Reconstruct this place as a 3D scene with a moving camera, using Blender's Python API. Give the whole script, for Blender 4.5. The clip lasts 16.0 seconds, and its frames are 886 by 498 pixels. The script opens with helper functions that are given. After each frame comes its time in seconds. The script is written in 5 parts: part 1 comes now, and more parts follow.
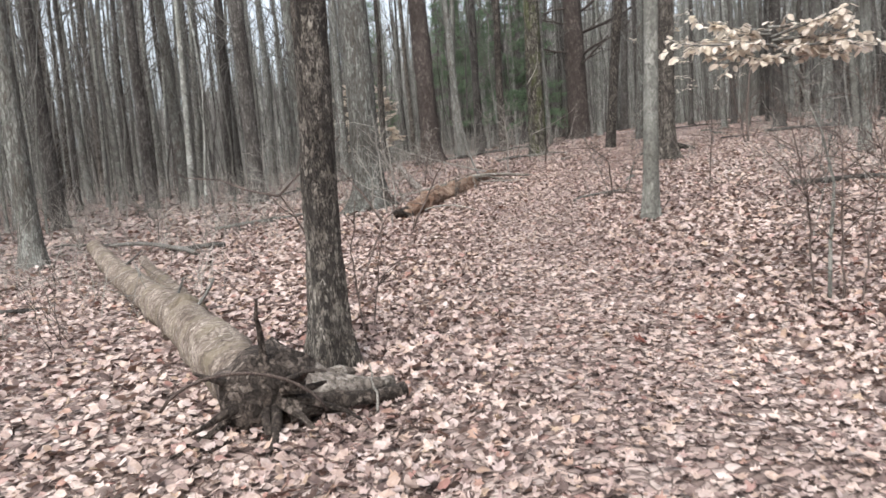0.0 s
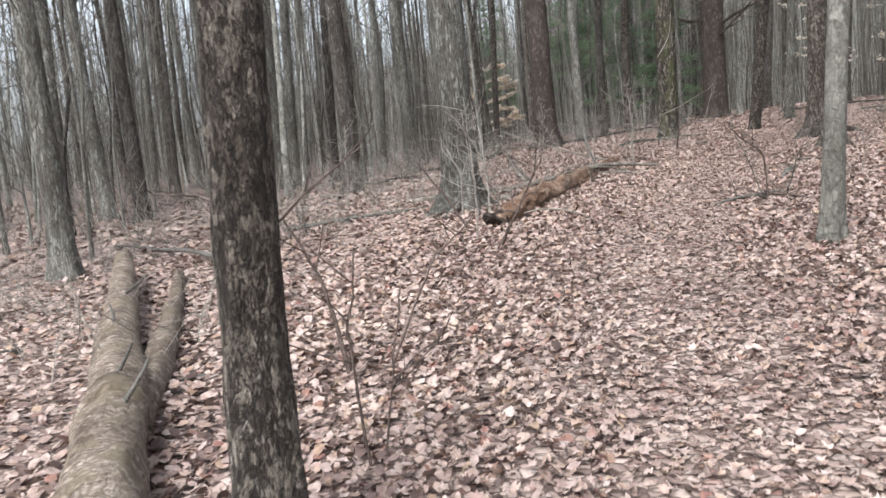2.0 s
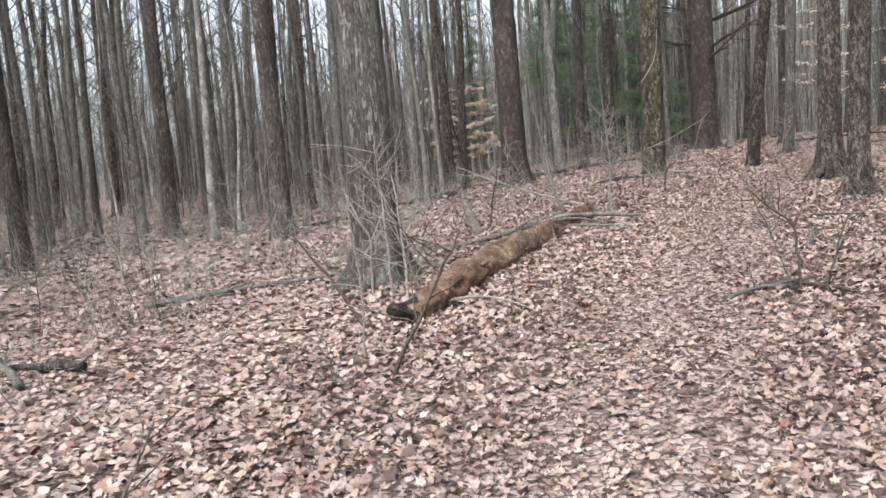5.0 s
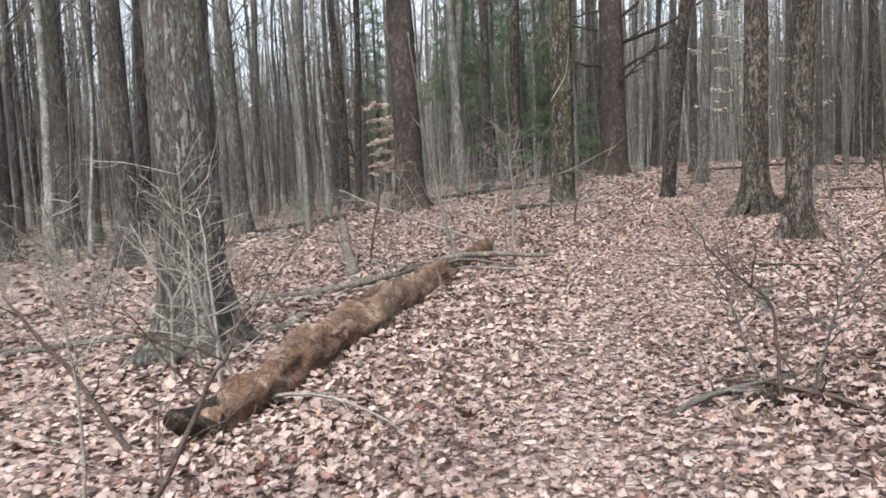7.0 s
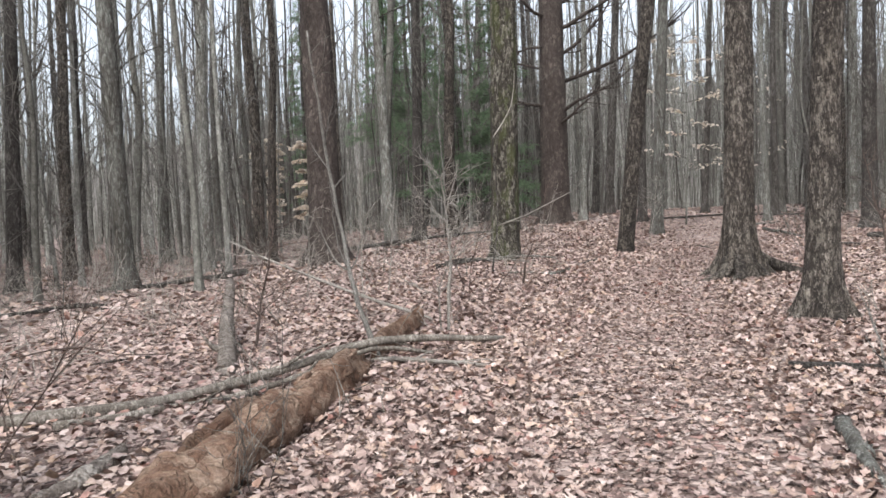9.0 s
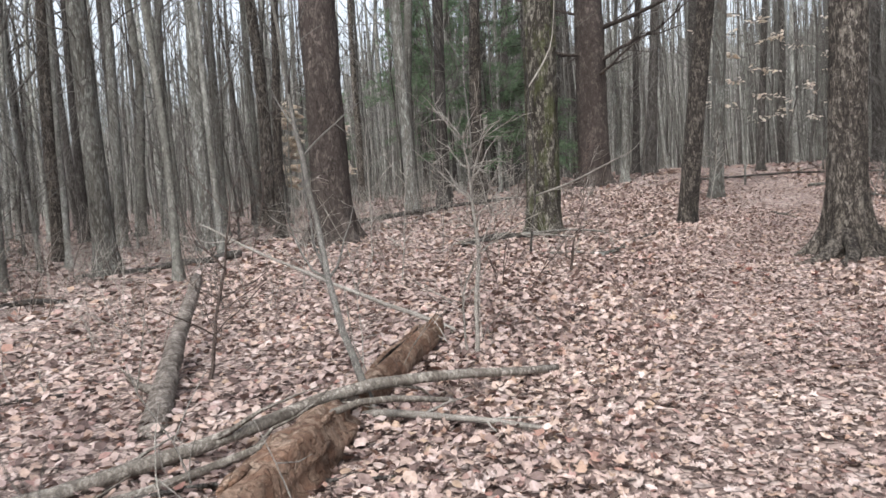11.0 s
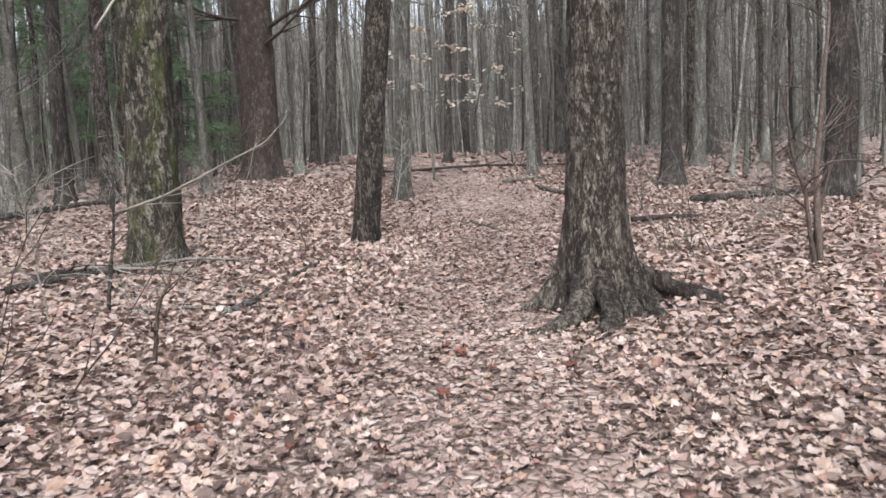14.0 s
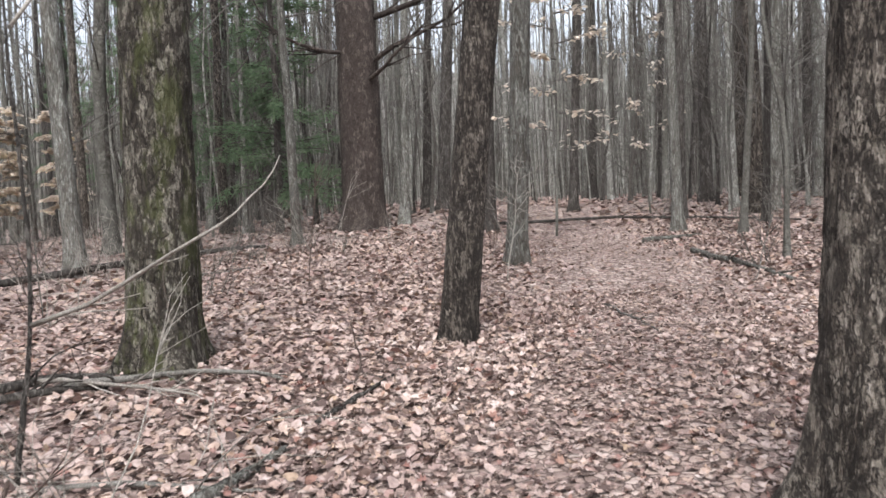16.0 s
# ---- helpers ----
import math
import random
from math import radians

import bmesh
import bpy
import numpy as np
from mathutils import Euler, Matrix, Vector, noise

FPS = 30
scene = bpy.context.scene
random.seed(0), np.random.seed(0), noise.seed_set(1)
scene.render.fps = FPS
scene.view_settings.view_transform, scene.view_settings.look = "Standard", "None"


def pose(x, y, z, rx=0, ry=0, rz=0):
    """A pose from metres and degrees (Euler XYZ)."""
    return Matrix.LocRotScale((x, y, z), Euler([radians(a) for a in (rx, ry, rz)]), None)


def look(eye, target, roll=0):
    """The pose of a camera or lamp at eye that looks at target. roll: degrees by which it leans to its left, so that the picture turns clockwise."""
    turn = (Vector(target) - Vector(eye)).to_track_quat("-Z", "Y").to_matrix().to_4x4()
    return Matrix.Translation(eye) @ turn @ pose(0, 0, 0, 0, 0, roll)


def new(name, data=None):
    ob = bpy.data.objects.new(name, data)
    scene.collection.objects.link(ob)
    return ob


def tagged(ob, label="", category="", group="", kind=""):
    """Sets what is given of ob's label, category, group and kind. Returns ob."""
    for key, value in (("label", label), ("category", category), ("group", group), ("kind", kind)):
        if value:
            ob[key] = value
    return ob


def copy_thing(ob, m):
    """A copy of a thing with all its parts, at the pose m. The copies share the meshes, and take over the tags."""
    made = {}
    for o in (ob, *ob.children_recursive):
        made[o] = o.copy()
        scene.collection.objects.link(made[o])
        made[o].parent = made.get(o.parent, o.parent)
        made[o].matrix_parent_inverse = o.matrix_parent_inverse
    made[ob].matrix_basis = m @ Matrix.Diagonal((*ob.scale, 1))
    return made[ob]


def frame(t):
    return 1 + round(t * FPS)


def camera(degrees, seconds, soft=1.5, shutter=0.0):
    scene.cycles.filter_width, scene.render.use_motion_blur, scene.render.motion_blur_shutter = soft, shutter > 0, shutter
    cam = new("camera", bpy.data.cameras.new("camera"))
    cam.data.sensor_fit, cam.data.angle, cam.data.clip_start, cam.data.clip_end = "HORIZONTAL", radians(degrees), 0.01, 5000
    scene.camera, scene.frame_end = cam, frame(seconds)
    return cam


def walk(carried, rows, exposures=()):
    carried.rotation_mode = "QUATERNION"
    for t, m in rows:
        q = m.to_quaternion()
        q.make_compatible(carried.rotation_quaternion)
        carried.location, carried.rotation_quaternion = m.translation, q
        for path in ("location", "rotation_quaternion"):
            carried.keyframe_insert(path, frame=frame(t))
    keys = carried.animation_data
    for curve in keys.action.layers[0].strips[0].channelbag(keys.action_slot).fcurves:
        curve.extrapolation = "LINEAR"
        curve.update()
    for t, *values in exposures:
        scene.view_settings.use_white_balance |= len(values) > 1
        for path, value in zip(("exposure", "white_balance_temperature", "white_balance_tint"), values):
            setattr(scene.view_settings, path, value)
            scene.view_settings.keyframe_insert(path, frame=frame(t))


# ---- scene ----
cam = camera(55.7, 16.0, 1.55, 0.2)
PATH = [
    (0, (0.041, -0.411, 1.5), (0.07, 1.576, 1.274), -4.8),
    (0.5, (0.143, 0.186, 1.573), (0.005, 2.169, 1.351), -4.8),
    (1, (0.135, 0.8, 1.589), (-0.16, 2.762, 1.337), -5.5),
    (1.5, (0.3, 1.416, 1.608), (0.02, 3.382, 1.375), -5.5),
    (2, (0.375, 2.07, 1.628), (0.108, 4.036, 1.376), -5.0),
    (2.5, (0.425, 2.715, 1.696), (0.23, 4.688, 1.438), -5.3),
    (3, (0.59, 3.35, 1.662), (0.368, 5.328, 1.467), -4.7),
    (3.5, (0.657, 3.92, 1.685), (0.44, 5.898, 1.482), -5.0),
    (6, (0.991, 6.39, 1.932), (0.764, 8.367, 1.73), -3.8),
    (6.5, (1.069, 7.047, 1.925), (0.975, 9.037, 1.753), -3.5),
    (7, (1.079, 7.673, 1.931), (1.07, 9.665, 1.756), -2.6),
    (7.5, (1.105, 8.335, 1.97), (1.193, 10.327, 1.817), -2.7),
    (8, (1.161, 9.009, 2.006), (1.255, 11.004, 1.893), -1.7),
    (8.5, (1.192, 9.731, 2.034), (1.337, 11.724, 1.935), -1.4),
    (9, (1.276, 10.508, 2.013), (1.432, 12.5, 1.935), -1.9),
    (11.5, (1.689, 13.679, 2.124), (1.764, 15.67, 1.948), -3.2),
    (12, (1.936, 14.507, 2.115), (2.104, 16.493, 1.957), -2.1),
    (12.5, (2.064, 15.093, 2.125), (2.307, 17.073, 1.98), -3.0),
    (13, (2.195, 15.749, 2.142), (2.516, 17.716, 1.973), -4.1),
    (13.5, (2.595, 16.329, 2.189), (3.284, 18.196, 1.992), -3.3),
    (14, (2.987, 16.907, 2.237), (3.77, 18.732, 1.998), -2.4),
    (14.5, (3.321, 17.558, 2.313), (4.095, 19.392, 2.123), -2.2),
    (15, (3.616, 18.206, 2.335), (4.322, 20.071, 2.185), -1.1),
    (15.5, (3.795, 18.905, 2.358), (4.376, 20.812, 2.195), -1.2),
    (16, (4.114, 19.562, 2.392), (4.63, 21.49, 2.26), -2.1),
]
GROUND = (0.0001, 0.3079, 0.5785, 0.0109, -0.1657, -0.1219, 0.0131, 0.0272)
GX = (-6.0, 13.0)
walk(cam, [(t, look(eye, target, roll)) for t, eye, target, roll in PATH], [(0.0, 1.26, 6110, 8.0), (3.5, 1.28, 6100, 8.0), (8.0, 1.24, 6140, 9.0), (12.0, 1.25, 6110, 9.0), (16.0, 1.27, 6130, 10.5)])

# ---- light: an overcast early-spring day ----
world = bpy.data.worlds.new("overcast_sky")
scene.world = world
world.use_nodes = True
wt = world.node_tree
wt.nodes.clear()
sky = wt.nodes.new("ShaderNodeTexSky")
sky.sky_type = "NISHITA"
sky.sun_disc = False
sky.sun_elevation = radians(48)
sky.sun_rotation = radians(200)
sky.air_density, sky.dust_density, sky.ozone_density = 1.0, 4.0, 1.0
veil = wt.nodes.new("ShaderNodeHueSaturation")
veil.inputs["Saturation"].default_value = 0.28
bg = wt.nodes.new("ShaderNodeBackground")
bg.inputs["Strength"].default_value = 0.13
wo = wt.nodes.new("ShaderNodeOutputWorld")
wt.links.new(sky.outputs[0], veil.inputs["Color"])
wt.links.new(veil.outputs[0], bg.inputs[0])
wt.links.new(bg.outputs[0], wo.inputs[0])
sun_data = bpy.data.lights.new("sun", "SUN")
sun_data.energy, sun_data.angle, sun_data.color = 1.3, radians(25), (1.0, 0.96, 0.9)
sun = new("sun", sun_data)
sun.matrix_world = look((-12, -32, 40), (0, 0, 0))

rng = np.random.default_rng(7)


# ---- noise, ground height ----
def hashed(ix, iy, iz):
    n = (ix * 374761393 + iy * 668265263 + iz * 2147483647 + 1013904223) & 0xFFFFFFFF
    n = ((n ^ (n >> 13)) * 1274126177) & 0xFFFFFFFF
    return ((n ^ (n >> 16)) & 0xFFFF) / 65535.0


def vnoise(x, y, z=0.0):
    """Value noise from 0 to 1 on arrays."""
    x, y, z = np.broadcast_arrays(np.asarray(x, float), np.asarray(y, float), np.asarray(z, float))
    ix, iy, iz = (np.floor(a).astype(np.int64) for a in (x, y, z))
    fx, fy, fz = x - ix, y - iy, z - iz
    fx, fy, fz = (f * f * (3 - 2 * f) for f in (fx, fy, fz))
    out = 0
    for dx in (0, 1):
        for dy in (0, 1):
            for dz in (0, 1):
                w = (fx if dx else 1 - fx) * (fy if dy else 1 - fy) * (fz if dz else 1 - fz)
                out = out + w * hashed(ix + dx, iy + dy, iz + dz)
    return out


def height(x, y):
    """The ground's height: a gentle rise with small humps."""
    x, y = np.asarray(x, float), np.asarray(y, float)
    u = np.clip(x, GX[0], GX[1]) / 10
    v = np.clip(y, -6, 40) / 10
    c = GROUND
    z = c[0] + c[1] * u + c[2] * v + c[3] * u * v + c[4] * u * u + c[5] * v * v + c[6] * v ** 3 + c[7] * u * v * v
    z = z + 0.24 * np.exp(-((x - 0.35) ** 2 + (y - 26.6) ** 2) / 7)
    z = z + 0.10 * (vnoise(x / 2.3 + 40, y / 2.3) - 0.5) + 0.05 * (vnoise(x / 0.6, y / 0.6 + 9) - 0.5)
    return z


def hz(x, y):
    return float(height(x, y))


TRAIL = [(0.9, -6), (1.1, 3.3), (1.2, 9), (1.8, 11.8), (2.4, 13.8), (3.3, 16.7), (4.3, 19.2), (5.0, 21.3), (6.7, 24.6), (8.1, 26.6), (9.2, 29.5), (11, 35.5), (13, 44), (14, 60)]


def trail_distance(x, y):
    best = np.full(np.shape(x), 1e9)
    for (ax, ay), (bx, by) in zip(TRAIL, TRAIL[1:]):
        dx, dy = bx - ax, by - ay
        s = np.clip(((x - ax) * dx + (y - ay) * dy) / (dx * dx + dy * dy), 0, 1)
        best = np.minimum(best, np.hypot(x - ax - s * dx, y - ay - s * dy))
    return best


# ---- materials ----
def nodes_of(name):
    m = bpy.data.materials.new(name)
    m.use_nodes = True
    t = m.node_tree
    b = t.nodes["Principled BSDF"]
    b.inputs["Specular IOR Level"].default_value = 0.25
    return m, t, b


def coords(t, scale, vary=True):
    tc = t.nodes.new("ShaderNodeTexCoord")
    mp = t.nodes.new("ShaderNodeMapping")
    mp.inputs["Scale"].default_value = scale
    t.links.new(tc.outputs["Object"], mp.inputs["Vector"])
    if vary:
        oi = t.nodes.new("ShaderNodeObjectInfo")
        mu = t.nodes.new("ShaderNodeMath")
        mu.operation = "MULTIPLY"
        mu.inputs[1].default_value = 37.0
        t.links.new(oi.outputs["Random"], mu.inputs[0])
        t.links.new(mu.outputs[0], mp.inputs["Location"])
    return mp.outputs[0]


def tex_noise(t, vec, scale, detail=4.0, rough=0.6):
    n = t.nodes.new("ShaderNodeTexNoise")
    n.inputs["Scale"].default_value, n.inputs["Detail"].default_value, n.inputs["Roughness"].default_value = scale, detail, rough
    t.links.new(vec, n.inputs["Vector"])
    return n.outputs["Fac"]


def tex_cells(t, vec, scale, feature="F1", out="Distance"):
    n = t.nodes.new("ShaderNodeTexVoronoi")
    n.feature = feature
    n.inputs["Scale"].default_value = scale
    t.links.new(vec, n.inputs["Vector"])
    return n.outputs[out]


def ramp(t, fac, stops):
    r = t.nodes.new("ShaderNodeValToRGB")
    e = r.color_ramp.elements
    while len(e) < len(stops):
        e.new(0.5)
    for el, (p, c) in zip(e, stops):
        el.position, el.color = p, (*c, 1)
    t.links.new(fac, r.inputs[0])
    return r.outputs[0]


def mixed(t, fac, a, b, mode="MIX"):
    m = t.nodes.new("ShaderNodeMix")
    m.data_type, m.blend_type = "RGBA", mode
    for sock, v in ((m.inputs[0], fac), (m.inputs[6], a), (m.inputs[7], b)):
        if isinstance(v, (int, float)):
            sock.default_value = v
        elif isinstance(v, tuple):
            sock.default_value = (*v, 1)
        else:
            t.links.new(v, sock)
    return m.outputs[2]


def maths(t, op, a, b):
    m = t.nodes.new("ShaderNodeMath")
    m.operation = op
    for sock, v in zip(m.inputs, (a, b)):
        if isinstance(v, (int, float)):
            sock.default_value = v
        else:
            t.links.new(v, sock)
    return m.outputs[0]


def bumped(t, b, fac, strength, distance):
    n = t.nodes.new("ShaderNodeBump")
    n.inputs["Strength"].default_value, n.inputs["Distance"].default_value = strength, distance
    t.links.new(fac, n.inputs["Height"])
    t.links.new(n.outputs[0], b.inputs["Normal"])


def bark(name, dark, mid, light, cell=16.0, stretch=0.22, moss=None, patch=None, strength=0.9, blotch=0.5, crackle=0.6, lichen=None):
    """Plated bark: dark furrows, weathered plates, pale lichen, and moss where given."""
    m, t, b = nodes_of(name)
    v = coords(t, (1, 1, stretch))
    vi = coords(t, (1, 1, 0.4))
    warp = t.nodes.new("ShaderNodeTexNoise")
    warp.inputs["Scale"].default_value, warp.inputs["Detail"].default_value = cell * 0.9, 7
    t.links.new(v, warp.inputs["Vector"])
    vw = mixed(t, 0.22, v, warp.outputs["Color"])
    n1 = tex_noise(t, v, cell * 1.6, 8, 0.75)
    edge = tex_cells(t, vw, cell * 1.7, "DISTANCE_TO_EDGE")
    plate = t.nodes.new("ShaderNodeSeparateColor")
    t.links.new(tex_cells(t, vw, cell * 1.7, "F1", "Color"), plate.inputs[0])
    crack = ramp(t, edge, [(0.0, (0, 0, 0)), (0.13, (1, 1, 1))])
    rel = maths(t, "ADD", maths(t, "MULTIPLY", crack, 0.45), maths(t, "MULTIPLY", n1, 0.8))
    tone0 = maths(t, "ADD", maths(t, "MULTIPLY", plate.outputs[0], 0.4), maths(t, "SUBTRACT", n1, 0.25))
    col = ramp(t, tone0, [(0.25, patch or dark), (0.50, mid), (0.78, light)])
    col = mixed(t, maths(t, "MAXIMUM", crack, 1.0 - crackle), dark, col)
    fleck = ramp(t, tex_noise(t, v, cell * 4.5, 6, 0.8), [(0.40, (0.62, 0.60, 0.58)), (0.60, (1.25, 1.25, 1.25))])
    col = mixed(t, 1.0, col, fleck, "MULTIPLY")
    if lichen:
        lf = ramp(t, tex_noise(t, vi, 13, 9, 0.82), [(0.52, (0, 0, 0)), (0.565, (1, 1, 1))])
        col = mixed(t, maths(t, "MULTIPLY", lf, 0.72), col, mixed(t, 1.0, fleck, lichen, "MULTIPLY"))
    blots = ramp(t, tex_noise(t, vi, cell * 1.1, 5, 0.75), [(0.50, (0, 0, 0)), (0.56, (1, 1, 1))])
    col = mixed(t, maths(t, "MULTIPLY", blots, blotch), col, patch or dark)
    big = tex_noise(t, vi, 2.2, 5, 0.62)
    col = mixed(t, 1.0, col, ramp(t, big, [(0.34, (0.72, 0.70, 0.68)), (0.66, (1.16, 1.16, 1.16))]), "MULTIPLY")
    if moss:
        mf = ramp(t, tex_noise(t, vi, 4.5, 7, 0.72), [(0.50, (0, 0, 0)), (0.58, (1, 1, 1))])
        col = mixed(t, maths(t, "MULTIPLY", mf, 0.6), col, moss)
    oi = t.nodes.new("ShaderNodeObjectInfo")
    geo = t.nodes.new("ShaderNodeNewGeometry")
    tone = maths(t, "FRACT", maths(t, "ADD", oi.outputs["Random"], geo.outputs["Random Per Island"]), 0.0)
    col = mixed(t, 1.0, col, ramp(t, tone, [(0.0, (0.72, 0.71, 0.70)), (1.0, (1.26, 1.27, 1.26))]), "MULTIPLY")
    t.links.new(col, b.inputs["Base Color"])
    b.inputs["Roughness"].default_value = 0.92
    bumped(t, b, rel, strength, 0.03)
    return m


BARK_MAPLE = bark("bark_maple", (0.024, 0.02, 0.018), (0.125, 0.106, 0.09), (0.37, 0.335, 0.295), 20, 0.36, patch=(0.034, 0.028, 0.024), blotch=0.75, crackle=0.85, strength=1.0, lichen=(0.25, 0.222, 0.19))
BARK_ASH = bark("bark_ash", (0.066, 0.064, 0.058), (0.225, 0.228, 0.21), (0.41, 0.415, 0.385), 16, 0.22, patch=(0.11, 0.098, 0.085), blotch=0.5)
BARK_MOSSY = bark("bark_mossy", (0.024, 0.021, 0.017), (0.098, 0.088, 0.07), (0.33, 0.315, 0.27), 12, 0.45, moss=(0.075, 0.085, 0.028), patch=(0.038, 0.031, 0.025), blotch=0.85, lichen=(0.36, 0.335, 0.29))
BARK_GREY = bark("bark_grey", (0.095, 0.092, 0.083), (0.168, 0.164, 0.148), (0.26, 0.252, 0.228), 8, 0.6, patch=(0.125, 0.122, 0.108), strength=0.5)
BARK_PALE = bark("bark_pale", (0.16, 0.156, 0.143), (0.33, 0.332, 0.308), (0.48, 0.48, 0.45), 7, 0.6, patch=(0.19, 0.188, 0.17), strength=0.45)
BARK_DARK = bark("bark_dark", (0.034, 0.031, 0.029), (0.105, 0.097, 0.089), (0.23, 0.215, 0.198), 15, 0.3, patch=(0.05, 0.042, 0.038))
BARK_PINE = bark("bark_pine", (0.03, 0.024, 0.021), (0.085, 0.07, 0.062), (0.16, 0.133, 0.12), 10, 0.45, patch=(0.058, 0.045, 0.04))
TWIG = bark("twig_bark", (0.09, 0.084, 0.077), (0.185, 0.175, 0.16), (0.30, 0.288, 0.265), 40, 0.5, strength=0.3)
TWIG_RED = bark("sapling_bark", (0.07, 0.052, 0.046), (0.15, 0.115, 0.10), (0.25, 0.205, 0.18), 40, 0.5, strength=0.3)
TWIG_PALE = bark("bleached_twig", (0.23, 0.213, 0.19), (0.37, 0.345, 0.315), (0.5, 0.47, 0.435), 40, 0.5, strength=0.3, blotch=0.2)
POLE = bark("weathered_pole", (0.14, 0.122, 0.105), (0.34, 0.31, 0.275), (0.50, 0.465, 0.42), 14, 0.6, patch=(0.15, 0.13, 0.11), strength=0.4)
LOG_BARK = bark("log_bark", (0.10, 0.078, 0.063), (0.315, 0.26, 0.22), (0.50, 0.43, 0.375), 13, 1.0, moss=(0.20, 0.165, 0.115), patch=(0.13, 0.098, 0.078), blotch=0.7, crackle=0.35, strength=0.7)
ROTTEN = bark("rotten_wood", (0.06, 0.037, 0.027), (0.225, 0.153, 0.112), (0.39, 0.30, 0.235), 8, 1.0, patch=(0.15, 0.085, 0.056), blotch=0.5, crackle=0.2)
SPLINTER = bark("splintered_wood", (0.13, 0.11, 0.096), (0.35, 0.31, 0.275), (0.56, 0.51, 0.46), 10, 1.0, patch=(0.18, 0.15, 0.13), blotch=0.4, crackle=0.25)
CHARCOAL = bark("dark_root_wood", (0.035, 0.027, 0.022), (0.11, 0.086, 0.072), (0.23, 0.19, 0.165), 12, 1.0)


def leaf_material(name, stops, rough=0.7, through_light=0.0):
    """Dry leaves, each with its own tone, darker veins and blotches."""
    m, t, b = nodes_of(name)
    geo = t.nodes.new("ShaderNodeNewGeometry")
    oi = t.nodes.new("ShaderNodeObjectInfo")
    tone = maths(t, "FRACT", maths(t, "ADD", geo.outputs["Random Per Island"], oi.outputs["Random"]), 0.0)
    col = ramp(t, tone, stops)
    v = coords(t, (1, 1, 1), False)
    blot = tex_noise(t, v, 28, 3, 0.6)
    col = mixed(t, 1.0, col, ramp(t, blot, [(0.3, (0.62, 0.58, 0.56)), (0.62, (1.08, 1.06, 1.05))]), "MULTIPLY")
    big = tex_noise(t, v, 0.8, 3, 0.6)
    col = mixed(t, 1.0, col, ramp(t, big, [(0.32, (0.80, 0.76, 0.76)), (0.66, (1.1, 1.1, 1.08))]), "MULTIPLY")
    t.links.new(col, b.inputs["Base Color"])
    b.inputs["Roughness"].default_value = rough
    bumped(t, b, tex_noise(t, v, 90, 2, 0.5), 0.3, 0.004)
    if through_light:
        tr, mx = t.nodes.new("ShaderNodeBsdfTranslucent"), t.nodes.new("ShaderNodeMixShader")
        t.links.new(col, tr.inputs["Color"])
        mx.inputs[0].default_value = through_light
        t.links.new(b.outputs[0], mx.inputs[1])
        t.links.new(tr.outputs[0], mx.inputs[2])
        out = next(n for n in t.nodes if n.type == "OUTPUT_MATERIAL")
        t.links.new(mx.outputs[0], out.inputs["Surface"])
    return m


LITTER = leaf_material("leaf_litter", [(0.0, (0.071, 0.050, 0.045)), (0.12, (0.172, 0.125, 0.112)), (0.27, (0.320, 0.245, 0.220)), (0.40, (0.443, 0.345, 0.298)), (0.52, (0.409, 0.333, 0.310)), (0.66, (0.478, 0.392, 0.350)), (0.78, (0.399, 0.300, 0.243)), (0.89, (0.517, 0.447, 0.419)), (0.94, (0.266, 0.145, 0.122)), (1.0, (0.404, 0.315, 0.233))])
BEECH = leaf_material("dry_beech_leaf", [(0.0, (0.72, 0.65, 0.53)), (0.4, (0.80, 0.745, 0.64)), (0.8, (0.84, 0.80, 0.72)), (1.0, (0.74, 0.66, 0.54))], through_light=0.45)
RUSSET = leaf_material("russet_leaf", [(0.0, (0.12, 0.045, 0.034)), (0.5, (0.19, 0.082, 0.06)), (1.0, (0.13, 0.062, 0.047))])
NEEDLE = leaf_material("needle_green", [(0.0, (0.09, 0.15, 0.085)), (0.5, (0.14, 0.21, 0.12)), (1.0, (0.20, 0.28, 0.17))], through_light=0.4)


def soil_material():
    m, t, b = nodes_of("forest_floor")
    v = coords(t, (1, 1, 1), False)
    warp = t.nodes.new("ShaderNodeTexNoise")
    warp.inputs["Scale"].default_value = 9
    t.links.new(v, warp.inputs["Vector"])
    vv = mixed(t, 0.06, v, warp.outputs["Color"])
    cell = tex_cells(t, vv, 17, "F1", "Color")
    sep = t.nodes.new("ShaderNodeSeparateColor")
    t.links.new(cell, sep.inputs[0])
    col = ramp(t, sep.outputs[0], [(0.0, (0.15, 0.11, 0.095)), (0.3, (0.29, 0.222, 0.197)), (0.6, (0.42, 0.335, 0.295)), (0.85, (0.54, 0.45, 0.405)), (1.0, (0.28, 0.165, 0.14))])
    edge = tex_cells(t, vv, 17, "DISTANCE_TO_EDGE")
    col = mixed(t, ramp(t, edge, [(0.0, (1, 1, 1)), (0.12, (0, 0, 0))]), col, (0.09, 0.064, 0.054))
    big = tex_noise(t, v, 0.6, 4, 0.6)
    col = mixed(t, 1.0, col, ramp(t, big, [(0.3, (0.7, 0.66, 0.64)), (0.68, (1.1, 1.1, 1.1))]), "MULTIPLY")
    t.links.new(col, b.inputs["Base Color"])
    b.inputs["Roughness"].default_value = 0.95
    bumped(t, b, maths(t, "ADD", sep.outputs[1], edge), 0.8, 0.03)
    return m


SOIL = soil_material()


